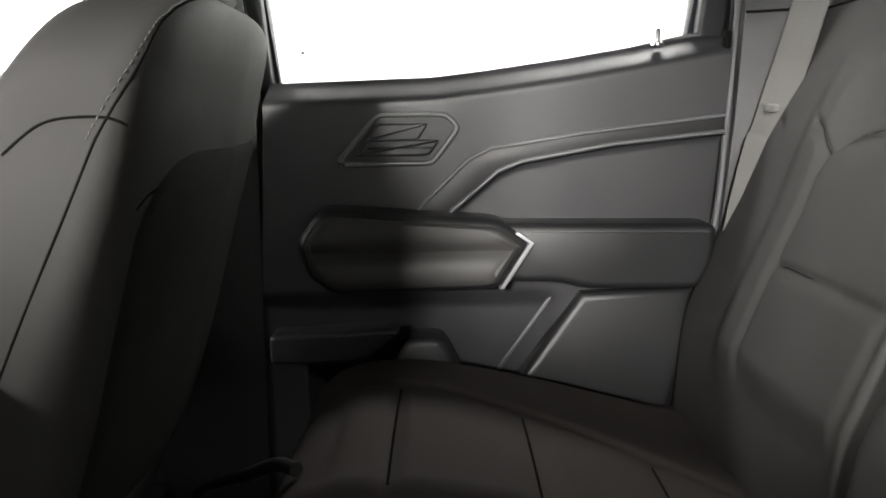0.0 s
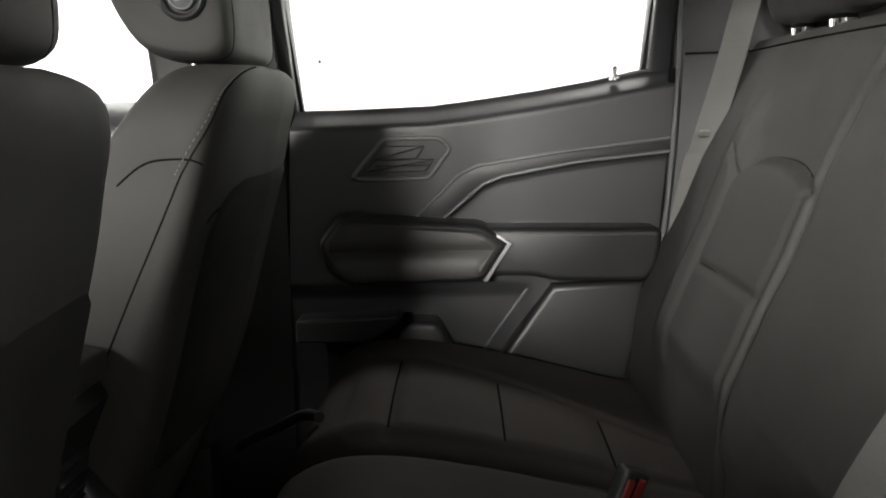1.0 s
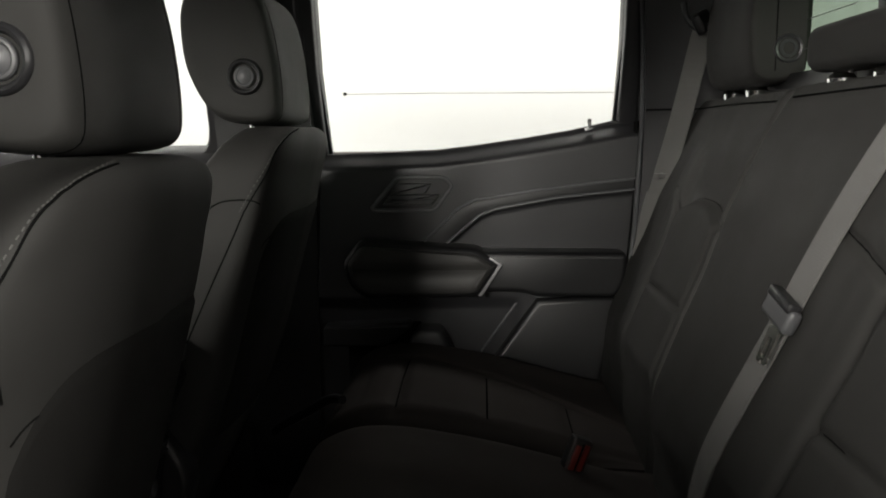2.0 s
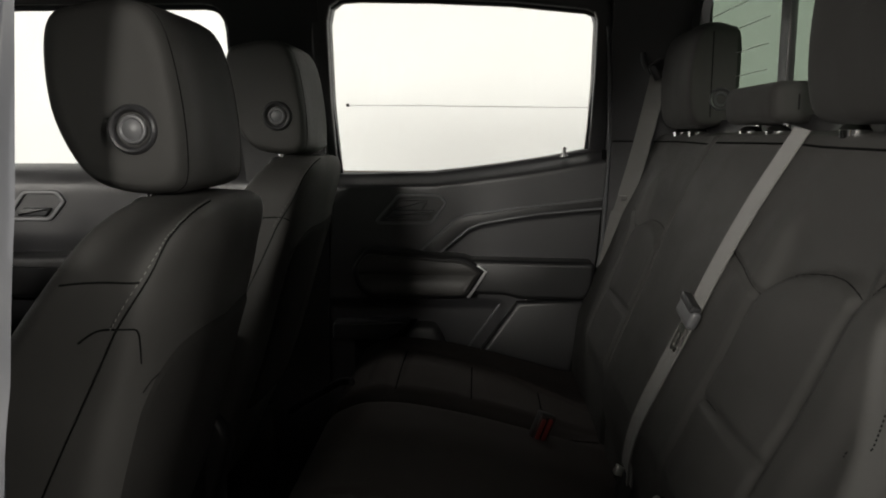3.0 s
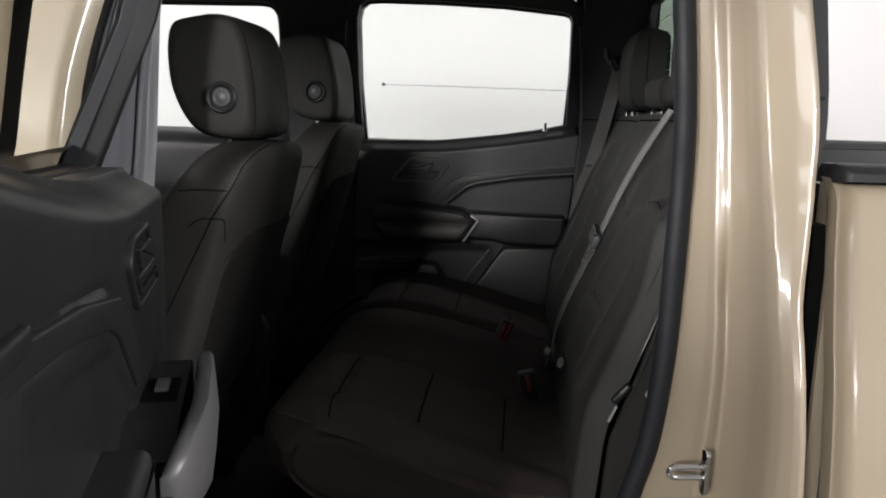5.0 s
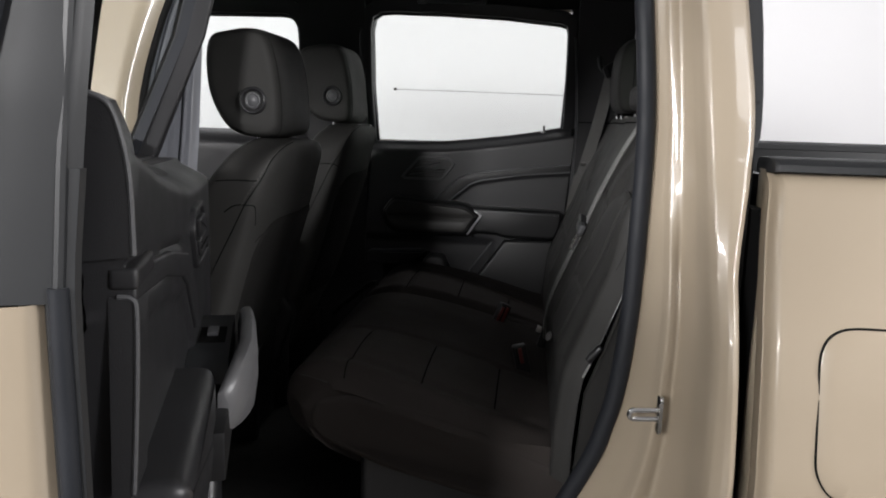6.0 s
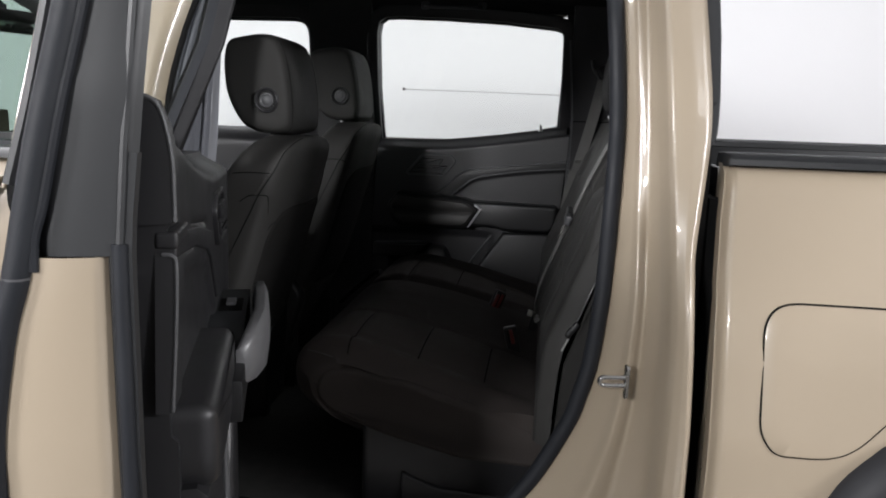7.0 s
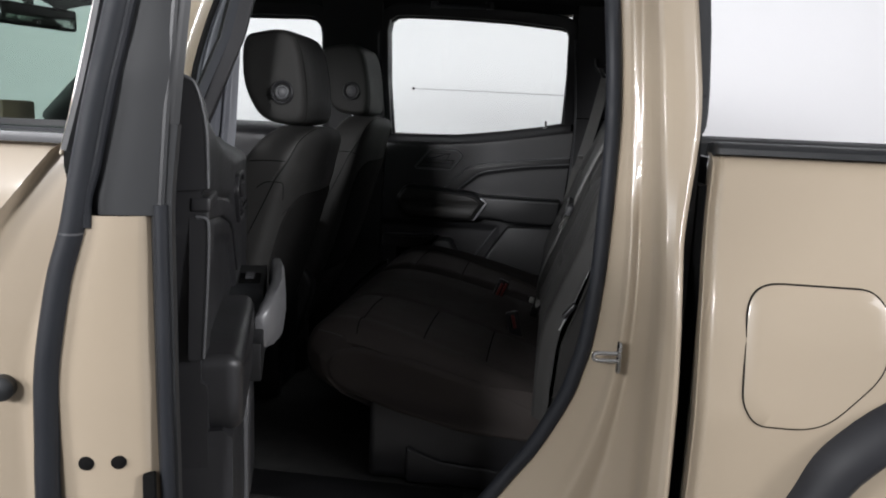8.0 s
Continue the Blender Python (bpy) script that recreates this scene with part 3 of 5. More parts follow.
# solid black box painted as the shade between cab and bed
part("gap_filler", box(0.8345, 0.853, YC - 0.785, YC + 0.785, 0.5, 1.33), DARK_GAP, truck, "black filler for the shade between cab and bed")

fuel = [(0.902, 1.186), (1.10, 1.186), (1.128, 1.150), (1.130, 1.055), (1.035, 0.949), (0.93, 0.949), (0.906, 0.985)]
fuel = rounded(rounded(fuel, 0.055, 5), 0.004, 1)


def skin_plate(poly, lift, thick):
    """A plate that follows the bed side, of rings that shrink to its middle."""
    cx, cz = sum(p[0] for p in poly) / len(poly), sum(p[1] for p in poly) / len(poly)
    rings = [[Vector((cx + (x - cx) * k, YC - bed_w(cx + (x - cx) * k, cz + (z - cz) * k) - d, cz + (z - cz) * k)) for x, z in poly] for k, d in ((1, lift - thick), (1, lift - 0.001), (0.988, lift), (0.8, lift), (0.6, lift), (0.4, lift), (0.2, lift), (0.02, lift))]
    return loft(rings)


fuel_gap = part("fuel_door_gap", skin_plate(fuel, 0.0022, 0.006), DARK_GAP, truck, "dark gap round the fuel door")
part("fuel_door", skin_plate(offset_poly(fuel, -0.0027), 0.0036, 0.004), TAN, truck, "tan fuel filler door with rounded corners")
arch = [(0.90, 0.52), (0.925, 0.66), (0.962, 0.76), (1.0, 0.84), (1.041, 0.928), (1.134, 1.012), (1.26, 1.055), (1.45, 1.068), (1.64, 1.055), (1.77, 1.012), (1.86, 0.928), (1.90, 0.84), (1.94, 0.76), (1.975, 0.66), (2.0, 0.52)]
arch_line = smooth_line([(x, 0, z) for x, z in arch], 60)
inner_line = [Vector((1.45 + (p.x - 1.45) * 0.86, 0, 0.52 + (p.z - 0.52) * 0.86)) for p in arch_line]
flare = []
for p, q in zip(arch_line, inner_line):
    w = bed_w(p.x, max(p.z, 0.5))
    flare.append([Vector((p.x, YC - w + 0.004, p.z)), p.lerp(q, 0.05) + Vector((0, YC - w - 0.018, 0)), p.lerp(q, 0.35) + Vector((0, YC - w - 0.040, 0)), p.lerp(q, 0.70) + Vector((0, YC - w - 0.046, 0)), p.lerp(q, 0.78) + Vector((0, YC - w - 0.044, 0)), p.lerp(q, 1.0) + Vector((0, YC - w - 0.02, 0)), q + Vector((0, YC - w + 0.10, 0))])
part("wheel_arch_flare", loft(flare, caps=False, closed=False), FLARE_BLACK, truck, "black plastic wheel arch flare")
# near-black sheet paints the shade inside the arch
part("wheel_well", loft([[Vector((p.x, YC - 0.87, p.z)), Vector((p.x, YC - 0.55, p.z))] for p in inner_line], caps=False, closed=False), DARK_GAP, truck)
wheel = part("wheel", lathe([(0.0, -0.12), (0.20, -0.12), (0.225, -0.13), (0.34, -0.125), (0.385, -0.09), (0.392, 0.0), (0.385, 0.09), (0.34, 0.125), (0.225, 0.13), (0.20, 0.12), (0.0, 0.10)], 48, pose(1.45, YC - 0.76, 0.395, 90, 0, 0)), TYRE, truck, "black off-road tyre")
part("rim", lathe([(0.0, 0.115), (0.06, 0.125), (0.19, 0.122), (0.222, 0.137), (0.222, 0.11), (0.0, 0.10)], 32, pose(1.45, YC - 0.76, 0.395, 90, 0, 0)), SILVER, wheel, "silver wheel rim")
for wx, ws in ((1.45, 1),):
    part("wheel", lathe([(0.0, -0.12), (0.20, -0.12), (0.225, -0.13), (0.34, -0.125), (0.385, -0.09), (0.392, 0.0), (0.385, 0.09), (0.34, 0.125), (0.225, 0.13), (0.20, 0.12), (0.0, 0.10)], 48, pose(wx, YC + ws * 0.76, 0.395, 90, 0, 0)), TYRE, truck, "black off-road tyre")

# ---- rear doors: drawn closed, w metres out from the centre plane ----
SILL = [(-0.075, 1.366), (0.077, 1.368), (0.203, 1.371), (0.287, 1.380), (0.402, 1.395), (0.506, 1.411), (0.609, 1.429), (0.66, 1.437)]
EDGE_REAR = [(0.62, 0.47), (0.72, 0.52), (0.847, 0.568), (1.0, 0.60), (1.139, 0.621), (1.30, 0.634), (1.426, 0.642)]
EDGE_FRONT = [(0.62, -0.085), (0.946, -0.070), (1.356, -0.046), (1.43, -0.045)]


def w_pane(z):
    return 0.705 - 0.256 * (z - 1.37)


def w_trim(x, z):
    """The inner face of the moulded door panel."""
    d = between(SILL, x) - z
    w = 0.647 + 0.045 * (1 - soften(d / 0.034)) + 0.004 * soften((1.2 - z) / 0.3)
    # the panel under the band is set back, and so is the lower front
    top = between([(0.18, 1.13), (0.217, 1.163), (0.299, 1.232), (0.335, 1.245), (0.468, 1.268), (0.66, 1.287)], x)
    w += 0.007 * soften((top - z) / 0.010) * soften((z - 1.12) / 0.01) * soften((x - 0.2) / 0.02)
    w += 0.012 * soften((1.05 - z) / 0.03) * soften((0.40 - x) / 0.04)
    return w


def rear_door(side, matrix, name, label):
    def at(bm):
        """From (x, w, z) to the closed door's place, on the passenger side (1) or the driver's (-1)."""
        for v in bm.verts:
            v.co.y = YC + side * v.co.y
        return normals(bm)

    door = thing(name, -0.12, YC + side * 0.80, 0.75, label, "truck door", kind="")
    o = ORIGIN[door.name].copy()

    def trim_place(u, v):
        z_low = 0.66
        x = -0.06 + 0.70 * u
        z = z_low + (between(SILL, x) - z_low) * v
        x = between(EDGE_FRONT, z) + (between(EDGE_REAR, z) - between(EDGE_FRONT, z)) * u
        z = z_low + (between(SILL, x) - z_low) * v
        if side > 0:
            return Vector((x, w_trim(x, z), z))
        # the driver's side panel stands prouder, with grooves between its bands
        groove = 0.006 * math.exp(-((z - 1.329 + 0.11 * (0.64 - x)) / 0.0025) ** 2) + 0.006 * math.exp(-((z - 1.308 + 0.11 * (0.64 - x)) / 0.0025) ** 2)
        return Vector((x, w_trim(x, z) - 0.022 + groove * soften((x - 0.30) / 0.05), z + 0.010 * soften((x - 0.3) / 0.3) * soften((z - 1.33) / 0.08)))

    panel = part("trim_panel", at(surface(120, 120, trim_place, (0, 0.03, 0))), PLASTIC, door, "dark grey grained plastic door panel", smooth=50)
    # band that sweeps from the armrest up to the rear edge
    upper = [(0.169, 1.167), (0.255, 1.250), (0.289, 1.266), (0.427, 1.286), (0.634, 1.309)]
    lower = [(0.634, 1.285), (0.468, 1.269), (0.335, 1.246), (0.299, 1.232), (0.217, 1.163)]
    if side < 0:
        upper, lower = [(x, z + 0.019 * soften(x / 0.5)) for x, z in upper], [(x, z + 0.021 * soften(x / 0.5)) for x, z in lower]
    w_band = 0.641 if side > 0 else 0.621
    # darker plastic on the closed door puts its shade into the colour
    part("trim_band", at(prism(upper + [(x, z - 0.002) for x, z in lower], w_band, 0.662, 0.003)), PLASTIC_DARK if side > 0 else PLASTIC, door, "satin black trim band")
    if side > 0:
        # lighter beads painted as highlights along the band's ridges
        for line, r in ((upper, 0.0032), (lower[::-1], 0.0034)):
            part("band_glint", at(tube([(x, 0.6395, z) for x, z in line], r, 10)), PLASTIC_GREY, door)
    # release handle in its bezel
    bez = rounded([(0.058, 1.251), (0.066, 1.2405), (0.203, 1.241), (0.246, 1.297), (0.224, 1.320), (0.119, 1.321)], 0.012)
    d_in = 0.0 if side > 0 else -0.022
    # the closed door's bezel is a lighter copy, as if lit
    ring = part("handle_bezel", at(ring_plate(bez, offset_poly(bez, -0.0075), 0.640 + d_in, 0.652 + d_in, 0.0025)), PLASTIC_GREY if side > 0 else PLASTIC, door, "raised grey handle bezel")
    inset = rounded([(0.075, 1.2490), (0.199, 1.2490), (0.236, 1.2965), (0.220, 1.3125), (0.123, 1.3130)], 0.006)
    # recess shade is put in as a darker plate
    part("bezel_inset", at(prism(inset, 0.6445 + d_in, 0.660 + d_in, 0)), PLASTIC_DARK, ring, "darker plate for the shade in the handle recess")
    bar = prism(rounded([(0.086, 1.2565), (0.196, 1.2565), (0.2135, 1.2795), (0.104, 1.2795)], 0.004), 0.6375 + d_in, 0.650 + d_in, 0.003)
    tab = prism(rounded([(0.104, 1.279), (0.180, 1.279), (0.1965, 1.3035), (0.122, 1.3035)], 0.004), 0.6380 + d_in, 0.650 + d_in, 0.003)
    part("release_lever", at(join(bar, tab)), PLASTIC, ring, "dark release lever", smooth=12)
    # thin near-black plate painted as the slot's shade
    part("lever_shade", at(prism([(0.105, 1.2665), (0.200, 1.2665), (0.2025, 1.2695), (0.107, 1.2695)], 0.6368 + d_in, 0.640 + d_in, 0)), DARK_GAP, ring)
    # padded grip and armrest
    rim = rounded([(0.004, 1.138), (0.040, 1.186), (0.297, 1.166), (0.343, 1.132), (0.298, 1.064), (0.055, 1.058), (0.018, 1.085)], 0.016)
    if side > 0:
        grip = part("grip_rim", at(prism(rim, 0.578, 0.655, 0.014)), PLASTIC_DARK, door, "black armrest surround")
        pad_poly = offset_poly(rim, -0.010)
        gx = sum(p[0] for p in pad_poly) / len(pad_poly)
        rings = []
        for k, w in ((1.0, 0.590), (1.0, 0.574), (0.975, 0.566), (0.93, 0.562)):
            rings.append([(gx + (x - gx) * k, w, 1.122 + (z - 1.122) * k) for x, z in pad_poly])
        for k in (0.75, 0.5, 0.3, 0.15, 0.05):
            rings.append([(gx + (x - gx) * (0.93 if k > 0.7 else 0.93), 0.562 + 0.010 * math.exp(-(((1.122 + (z - 1.122) * k * 0.93) - 1.122) / 0.010) ** 2) - 0.004 * soften((1.122 - z) / 0.03), 1.122 + (z - 1.122) * k * 0.93) for x, z in pad_poly])
        part("grip_pad", at(loft(rings)), VINYL, grip, "soft dark vinyl grip pad with a crease", smooth=50)
        part("accent_strip", at(prism([(0.322, 1.150), (0.347, 1.133), (0.303, 1.066), (0.296, 1.066), (0.3385, 1.1325), (0.319, 1.146)], 0.5765, 0.60, 0.001)), SILVER, door, "thin silver accent strip")
    else:
        # slab of the pull handle, seen from above, with an open cup behind it
        slab = []
        for x, w, z0, z1, th in ((0.080, 0.566, 1.138, 1.100, 0.012), (0.086, 0.560, 1.158, 1.085, 0.015), (0.105, 0.556, 1.168, 1.076, 0.017), (0.16, 0.551, 1.168, 1.068, 0.018), (0.24, 0.550, 1.160, 1.064, 0.019), (0.275, 0.555, 1.153, 1.066, 0.020), (0.31, 0.564, 1.142, 1.072, 0.018), (0.328, 0.578, 1.126, 1.080, 0.012)):
            slab.append([(x, w + 0.004, z0), (x, w, z0 - 0.007), (x, w - 0.003, (z0 + z1) / 2), (x, w + 0.002, z1 + 0.01), (x, w + 0.010, z1), (x, w + th, z1 + 0.004), (x, w + th, z0 - 0.004), (x, w + th - 0.005, z0)])
        part("pull_handle", at(loft(slab)), HANDLE_LIT, door, "pull handle, greyed for the light on its top", smooth=50)
        part("handle_cup", at(box(0.02, 0.40, 0.578, 0.64, 1.05, 1.105, 0.004)), PLASTIC_DARK, door, "dark cup behind the pull handle")
    arm = rounded([(0.27, 1.160), (0.614, 1.154), (0.608, 1.09), (0.588, 1.058), (0.425, 1.060), (0.385, 1.071), (0.27, 1.073)], 0.016, 5)
    # shaded copy of the plastic for the closed door's armrest
    part("armrest", at(prism(arm if side > 0 else [(x + 0.10 * soften((0.40 - x) / 0.2), z) for x, z in arm], 0.590, 0.66, 0.012 if side > 0 else 0.016, 4)), PLASTIC_DARK if side > 0 else PLASTIC, door, "dark plastic armrest")
    if side < 0:
        part("switch_panel", at(loft([[(x, 0.582, z), (x, 0.632, z), (x, 0.632, z - 0.05), (x, 0.582, z - 0.05)] for x, z in ((0.06, 1.142), (0.08, 1.150), (0.25, 1.140), (0.29, 1.120))])), SATIN_BLACK, door, "satin black window switch panel")
        # flat near-black pad in place of a shaded well
        part("switch_shade", at(placed(box(-0.030, 0.030, -0.017, 0.017, -0.001, 0.0015, 0.001), pose(0.165, 0.606, 1.1450, 0, 3.4, 0))), DARK_GAP, door, "near-black pad for the shade in the switch recess")
        part("window_switch", at(placed(box(-0.016, 0.014, -0.007, 0.007, 0.0, 0.006, 0.002), pose(0.160, 0.606, 1.1455, 0, 3.4, 0))), PLASTIC_GREY, door, "small window switch")
        part("pocket_edge", at(tube(smooth_line([(0.345, 0.612, 1.045), (0.350, 0.606, 1.02), (0.345, 0.604, 0.95), (0.330, 0.604, 0.80)], 20), 0.005, 8)), PLASTIC_GREY, door, "grey pocket edge")
        # rear ends of the panel's pieces; grey beads paint the light on their edges
        part("panel_end", at(loft([[(x, w, z) for w, z in ((0.648, 1.448), (0.636, 1.443), (0.627, 1.420), (0.6225, 1.39), (0.621, 1.337), (0.656, 1.334))] for x in (0.600, 0.638, 0.641)])), PLASTIC, door, "dark end of the upper door panel")
        part("panel_end_glint", at(tube(smooth_line([(0.640, w, z) for w, z in ((0.6215, 1.338), (0.6225, 1.39), (0.627, 1.420), (0.634, 1.440), (0.646, 1.447))], 24), 0.0022, 8)), PLASTIC_GREY, door)
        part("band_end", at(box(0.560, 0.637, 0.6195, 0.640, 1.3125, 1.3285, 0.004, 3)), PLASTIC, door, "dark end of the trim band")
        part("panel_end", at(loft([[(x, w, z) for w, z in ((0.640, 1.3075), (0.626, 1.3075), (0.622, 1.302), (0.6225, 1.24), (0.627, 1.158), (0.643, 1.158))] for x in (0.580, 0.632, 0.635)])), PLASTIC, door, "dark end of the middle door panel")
        part("panel_end_glint", at(tube(smooth_line([(0.6345, w, z) for w, z in ((0.634, 1.3075), (0.625, 1.306), (0.622, 1.295), (0.6235, 1.24), (0.628, 1.160))], 24), 0.0020, 8)), PLASTIC_GREY, door)
        part("lower_end", at(loft([[(x, w, z) for w, z in ((0.662, 1.064), (0.612, 1.067), (0.601, 1.058), (0.600, 0.90), (0.604, 0.75), (0.662, 0.75))] for x in (0.54, 0.598, 0.604)])), PLASTIC, door, "dark end of the lower door panel")
        # near-black block painted as the shaded latch opening
        part("latch_slot", at(box(0.66, 0.6715, 0.672, 0.684, 0.90, 1.050, 0.002)), DARK_GAP, door, "near-black block for the shade in the latch opening")
    # lower panel: ridge, thin line, map pocket and bottle holder
    ridge = [(0.423, 1.046), (0.596, 1.052), (0.588, 0.95), (0.558, 0.83), (0.53, 0.76), (0.226, 0.76)]
    # closed door: the panel's shade is put in as darker plastic
    part("lower_panel", at(prism(ridge, 0.628 if side > 0 else 0.604, 0.668, 0.014, 5)), PLASTIC_DARK if side > 0 else PLASTIC, door, "raised lower door panel")
    # grey bead painted as a lit line on the dark panel
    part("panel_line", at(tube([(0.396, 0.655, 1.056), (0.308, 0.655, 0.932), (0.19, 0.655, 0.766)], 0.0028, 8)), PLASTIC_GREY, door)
    part("pocket_lip", at(prism(rounded([(-0.05, 0.990), (0.140, 0.998), (0.148, 0.990), (0.105, 0.957), (0.085, 0.945), (-0.05, 0.945)], 0.010), 0.612, 0.668, 0.006, 4)), PLASTIC, door, "map pocket lip")
    # near-black sheet painted as the shade inside the pocket
    part("pocket_shade", at(prism([(0.110, 0.958), (0.150, 0.990), (0.165, 0.990), (0.140, 0.955), (0.12, 0.80), (0.0, 0.80), (0.0, 0.94), (0.085, 0.942)], 0.648, 0.668, 0.002)), DARK_GAP, door, "near-black sheet for the shade in the map pocket")
    part("bottle_holder", at(prism(rounded([(0.160, 0.986), (0.213, 0.986), (0.24, 0.930), (0.252, 0.80), (0.12, 0.80), (0.135, 0.945)], 0.016), 0.600, 0.668, 0.012, 4)), PLASTIC, door, "moulded bottle holder")
    knob = part("lock_knob", at(lathe([(0.010, 0.0), (0.010, 0.004), (0.004, 0.006), (0.0042, 0.018), (0.005, 0.022), (0.003, 0.025), (0.0, 0.0255)], 14, pose(0.539, 0.673, 1.412))), CHROME, door, "small chrome lock knob")
    # window: frame, gasket and pane
    opening = [(-0.044, 1.367), (0.077, 1.370), (0.203, 1.373), (0.287, 1.382), (0.402, 1.397), (0.506, 1.413), (0.603, 1.432), (0.602, 1.60), (0.600, 1.735), (0.594, 1.752), (0.575, 1.760), (0.40, 1.777), (0.20, 1.786), (0.03, 1.789), (-0.010, 1.786), (-0.034, 1.770), (-0.043, 1.735), (-0.046, 1.55)]

    if side < 0:
        opening = [(x - 0.040 if x < 0 else x, z) for x, z in opening]

    def tilt(bm):
        for v in bm.verts:
            v.co.y += w_pane(v.co.z) + 0.030 * (1 - soften((v.co.z - between(SILL, v.co.x) - 0.004) / 0.02))
        return bm

    outer_loop = []
    for x, z in offset_poly(opening, 0.040):
        outer_loop.append((x if side > 0 else max(x, -0.100), max(z, between(SILL, x) - 0.03)))
    frame_part = part("window_frame", at(tilt(ring_plate(outer_loop, opening, -0.030, 0.045 if side > 0 else 0.014, 0.006))), PLASTIC, door, "dark plastic window frame")
    inner_loop = [(x if abs(z - between(SILL, x)) > 0.02 else q[0], q[1] if z > 1.5 else z + 0.0005) for (x, z), q in zip(opening, offset_poly(opening, -0.007))]
    part("gasket", at(tilt(ring_plate(opening, inner_loop, -0.004, 0.012, 0))), RUBBER, frame_part, "black rubber gasket")
    pane = part("pane", at(tilt(prism(offset_poly(opening, 0.004), 0.0075, 0.0105, 0))), PANE, frame_part, "clear side window pane")
    pane.visible_shadow = False
    # outer skin, shut face and seals
    if side < 0:
        def x_shut(z):
            return between([(0.62, 0.455), (0.72, 0.52), (0.80, 0.575), (0.90, 0.63), (1.0, 0.657), (1.139, 0.672), (1.30, 0.680), (1.45, 0.682), (1.65, 0.664), (1.78, 0.645)], z)

        def w_out(z):
            return w_body(z) - 0.008 - between([(1.18, 0), (1.30, 0.022), (1.34, 0.040), (1.376, 0.055), (1.40, 0.085)], z)

        def shut(f0, f1, z0, z1, steps=28, bow=0.0):
            """A strip of the rear face, f: metres out from the inner panel."""
            def place(u, v):
                z = z0 + (z1 - z0) * v
                f = f0 + (f1 - f0) * u
                edge = 0.006 * (1 - soften(u / 0.12)) + 0.006 * (1 - soften((1 - u) / 0.12))
                lean_in = 0.0 if z < 1.33 else (0.10 + 0.04 * soften((f - 0.014) / 0.06)) * (z - 1.33)
                return Vector((x_shut(z) - edge + bow * math.sin(math.pi * u), 0.640 + f - lean_in, z))
            return surface(18, steps, place)

        part("inner_edge", at(shut(0.008, 0.030, 0.62, 1.40)), SATIN_BLACK, door, "black panel edge")

        def shut_face(u, v):
            z = 0.62 + 0.694 * v
            f = 0.030 + (between([(0.62, 0.130), (1.17, 0.128), (1.25, 0.114), (1.318, 0.094)], z) - 0.030) * u
            edge = 0.006 * (1 - soften(u / 0.12)) + 0.006 * (1 - soften((1 - u) / 0.12))
            return Vector((x_shut(z) - edge + 0.006 * math.sin(math.pi * u), 0.640 + f, z))

        part("shut_face", at(surface(18, 36, shut_face)), TAN, door, "tan painted door edge", smooth=60)

        def flank(u, v):
            z = 0.62 + 0.772 * v
            w0 = between([(0.62, 0.770), (1.10, 0.766), (1.17, 0.760), (1.25, 0.746), (1.30, 0.730), (1.40, 0.706)], z)
            w = w0 + (w_out(z) - w0) * u
            back = 0.022 * soften(u / 0.25) + 0.010 * u - 0.012 * soften((u - 0.85) / 0.15)
            return Vector((x_shut(z) - 0.002 - back, w, z))

        part("shut_flank", at(surface(24, 40, flank)), TAN, door, "tan painted outer door edge", smooth=60)
        part("shut_return", at(surface(8, 40, lambda u, v: Vector((x_shut(0.62 + 0.772 * v) - 0.020 - 0.05 * u, w_out(0.62 + 0.772 * v) + 0.004 * u, 0.62 + 0.772 * v)))), TAN, door)
        part("frame_edge", at(shut(0.010, 0.082, 1.3145, 1.79, bow=0.0015)), SATIN_BLACK, door, "satin black upper door edge")
        part("frame_ridge", at(tube([(x_shut(z) - 0.001, 0.640 + 0.020 - 0.085 * max(z - 1.33, 0), z) for z in (1.318, 1.4, 1.5, 1.6, 1.7, 1.79)], 0.0040, 8)), SATIN_BLACK, door)
        seal = [(0.62, 0.137), (0.72, 0.137), (0.85, 0.136), (1.0, 0.135), (1.10, 0.131), (1.17, 0.126), (1.25, 0.112), (1.30, 0.098), (1.36, 0.090), (1.43, 0.084), (1.51, 0.076), (1.65, 0.066), (1.79, 0.058)]
        sash = [(1.372, 0.107), (1.437, 0.098), (1.51, 0.0925), (1.65, 0.083), (1.79, 0.075)]
        lip = [(1.368, 0.1155), (1.40, 0.111), (1.437, 0.107), (1.51, 0.1005), (1.65, 0.092), (1.79, 0.084)]

        def run(table, dx, n, df=0.0):
            """A line up the rear face, leaning in with the window."""
            return smooth_line([(x_shut(z) + dx, 0.640 + f + df - 0.13 * max(z - 1.33, 0), z) for z, f in table], n)

        part("door_seal", at(tube(run(seal, 0.001, 70), 0.0115, 10)), RUBBER, door, "black rubber door seal")
        part("seal_joint", at(tube(smooth_line([(x_shut(z) + 0.001, 0.640 + 0.0985, z) for z in (1.2965, 1.2985)], 3), 0.0119, 10)), RUBBER_MID, door, "moulded joint of the door seal")
        part("seal_lip", at(tube(run([(1.303, 0.096), (1.33, 0.0945)] + seal[8:], 0.004, 40, -0.011), 0.0046, 8)), RUBBER, door, "second lip of the door seal")
        part("sash_strip", at(tube(run(sash, -0.010, 30), 0.0070, 8)), SATIN_BLACK, door, "black outer weather strip")
        part("frame_lip", at(tube(run(lip, -0.020, 30), 0.0022, 8)), TAN, door)
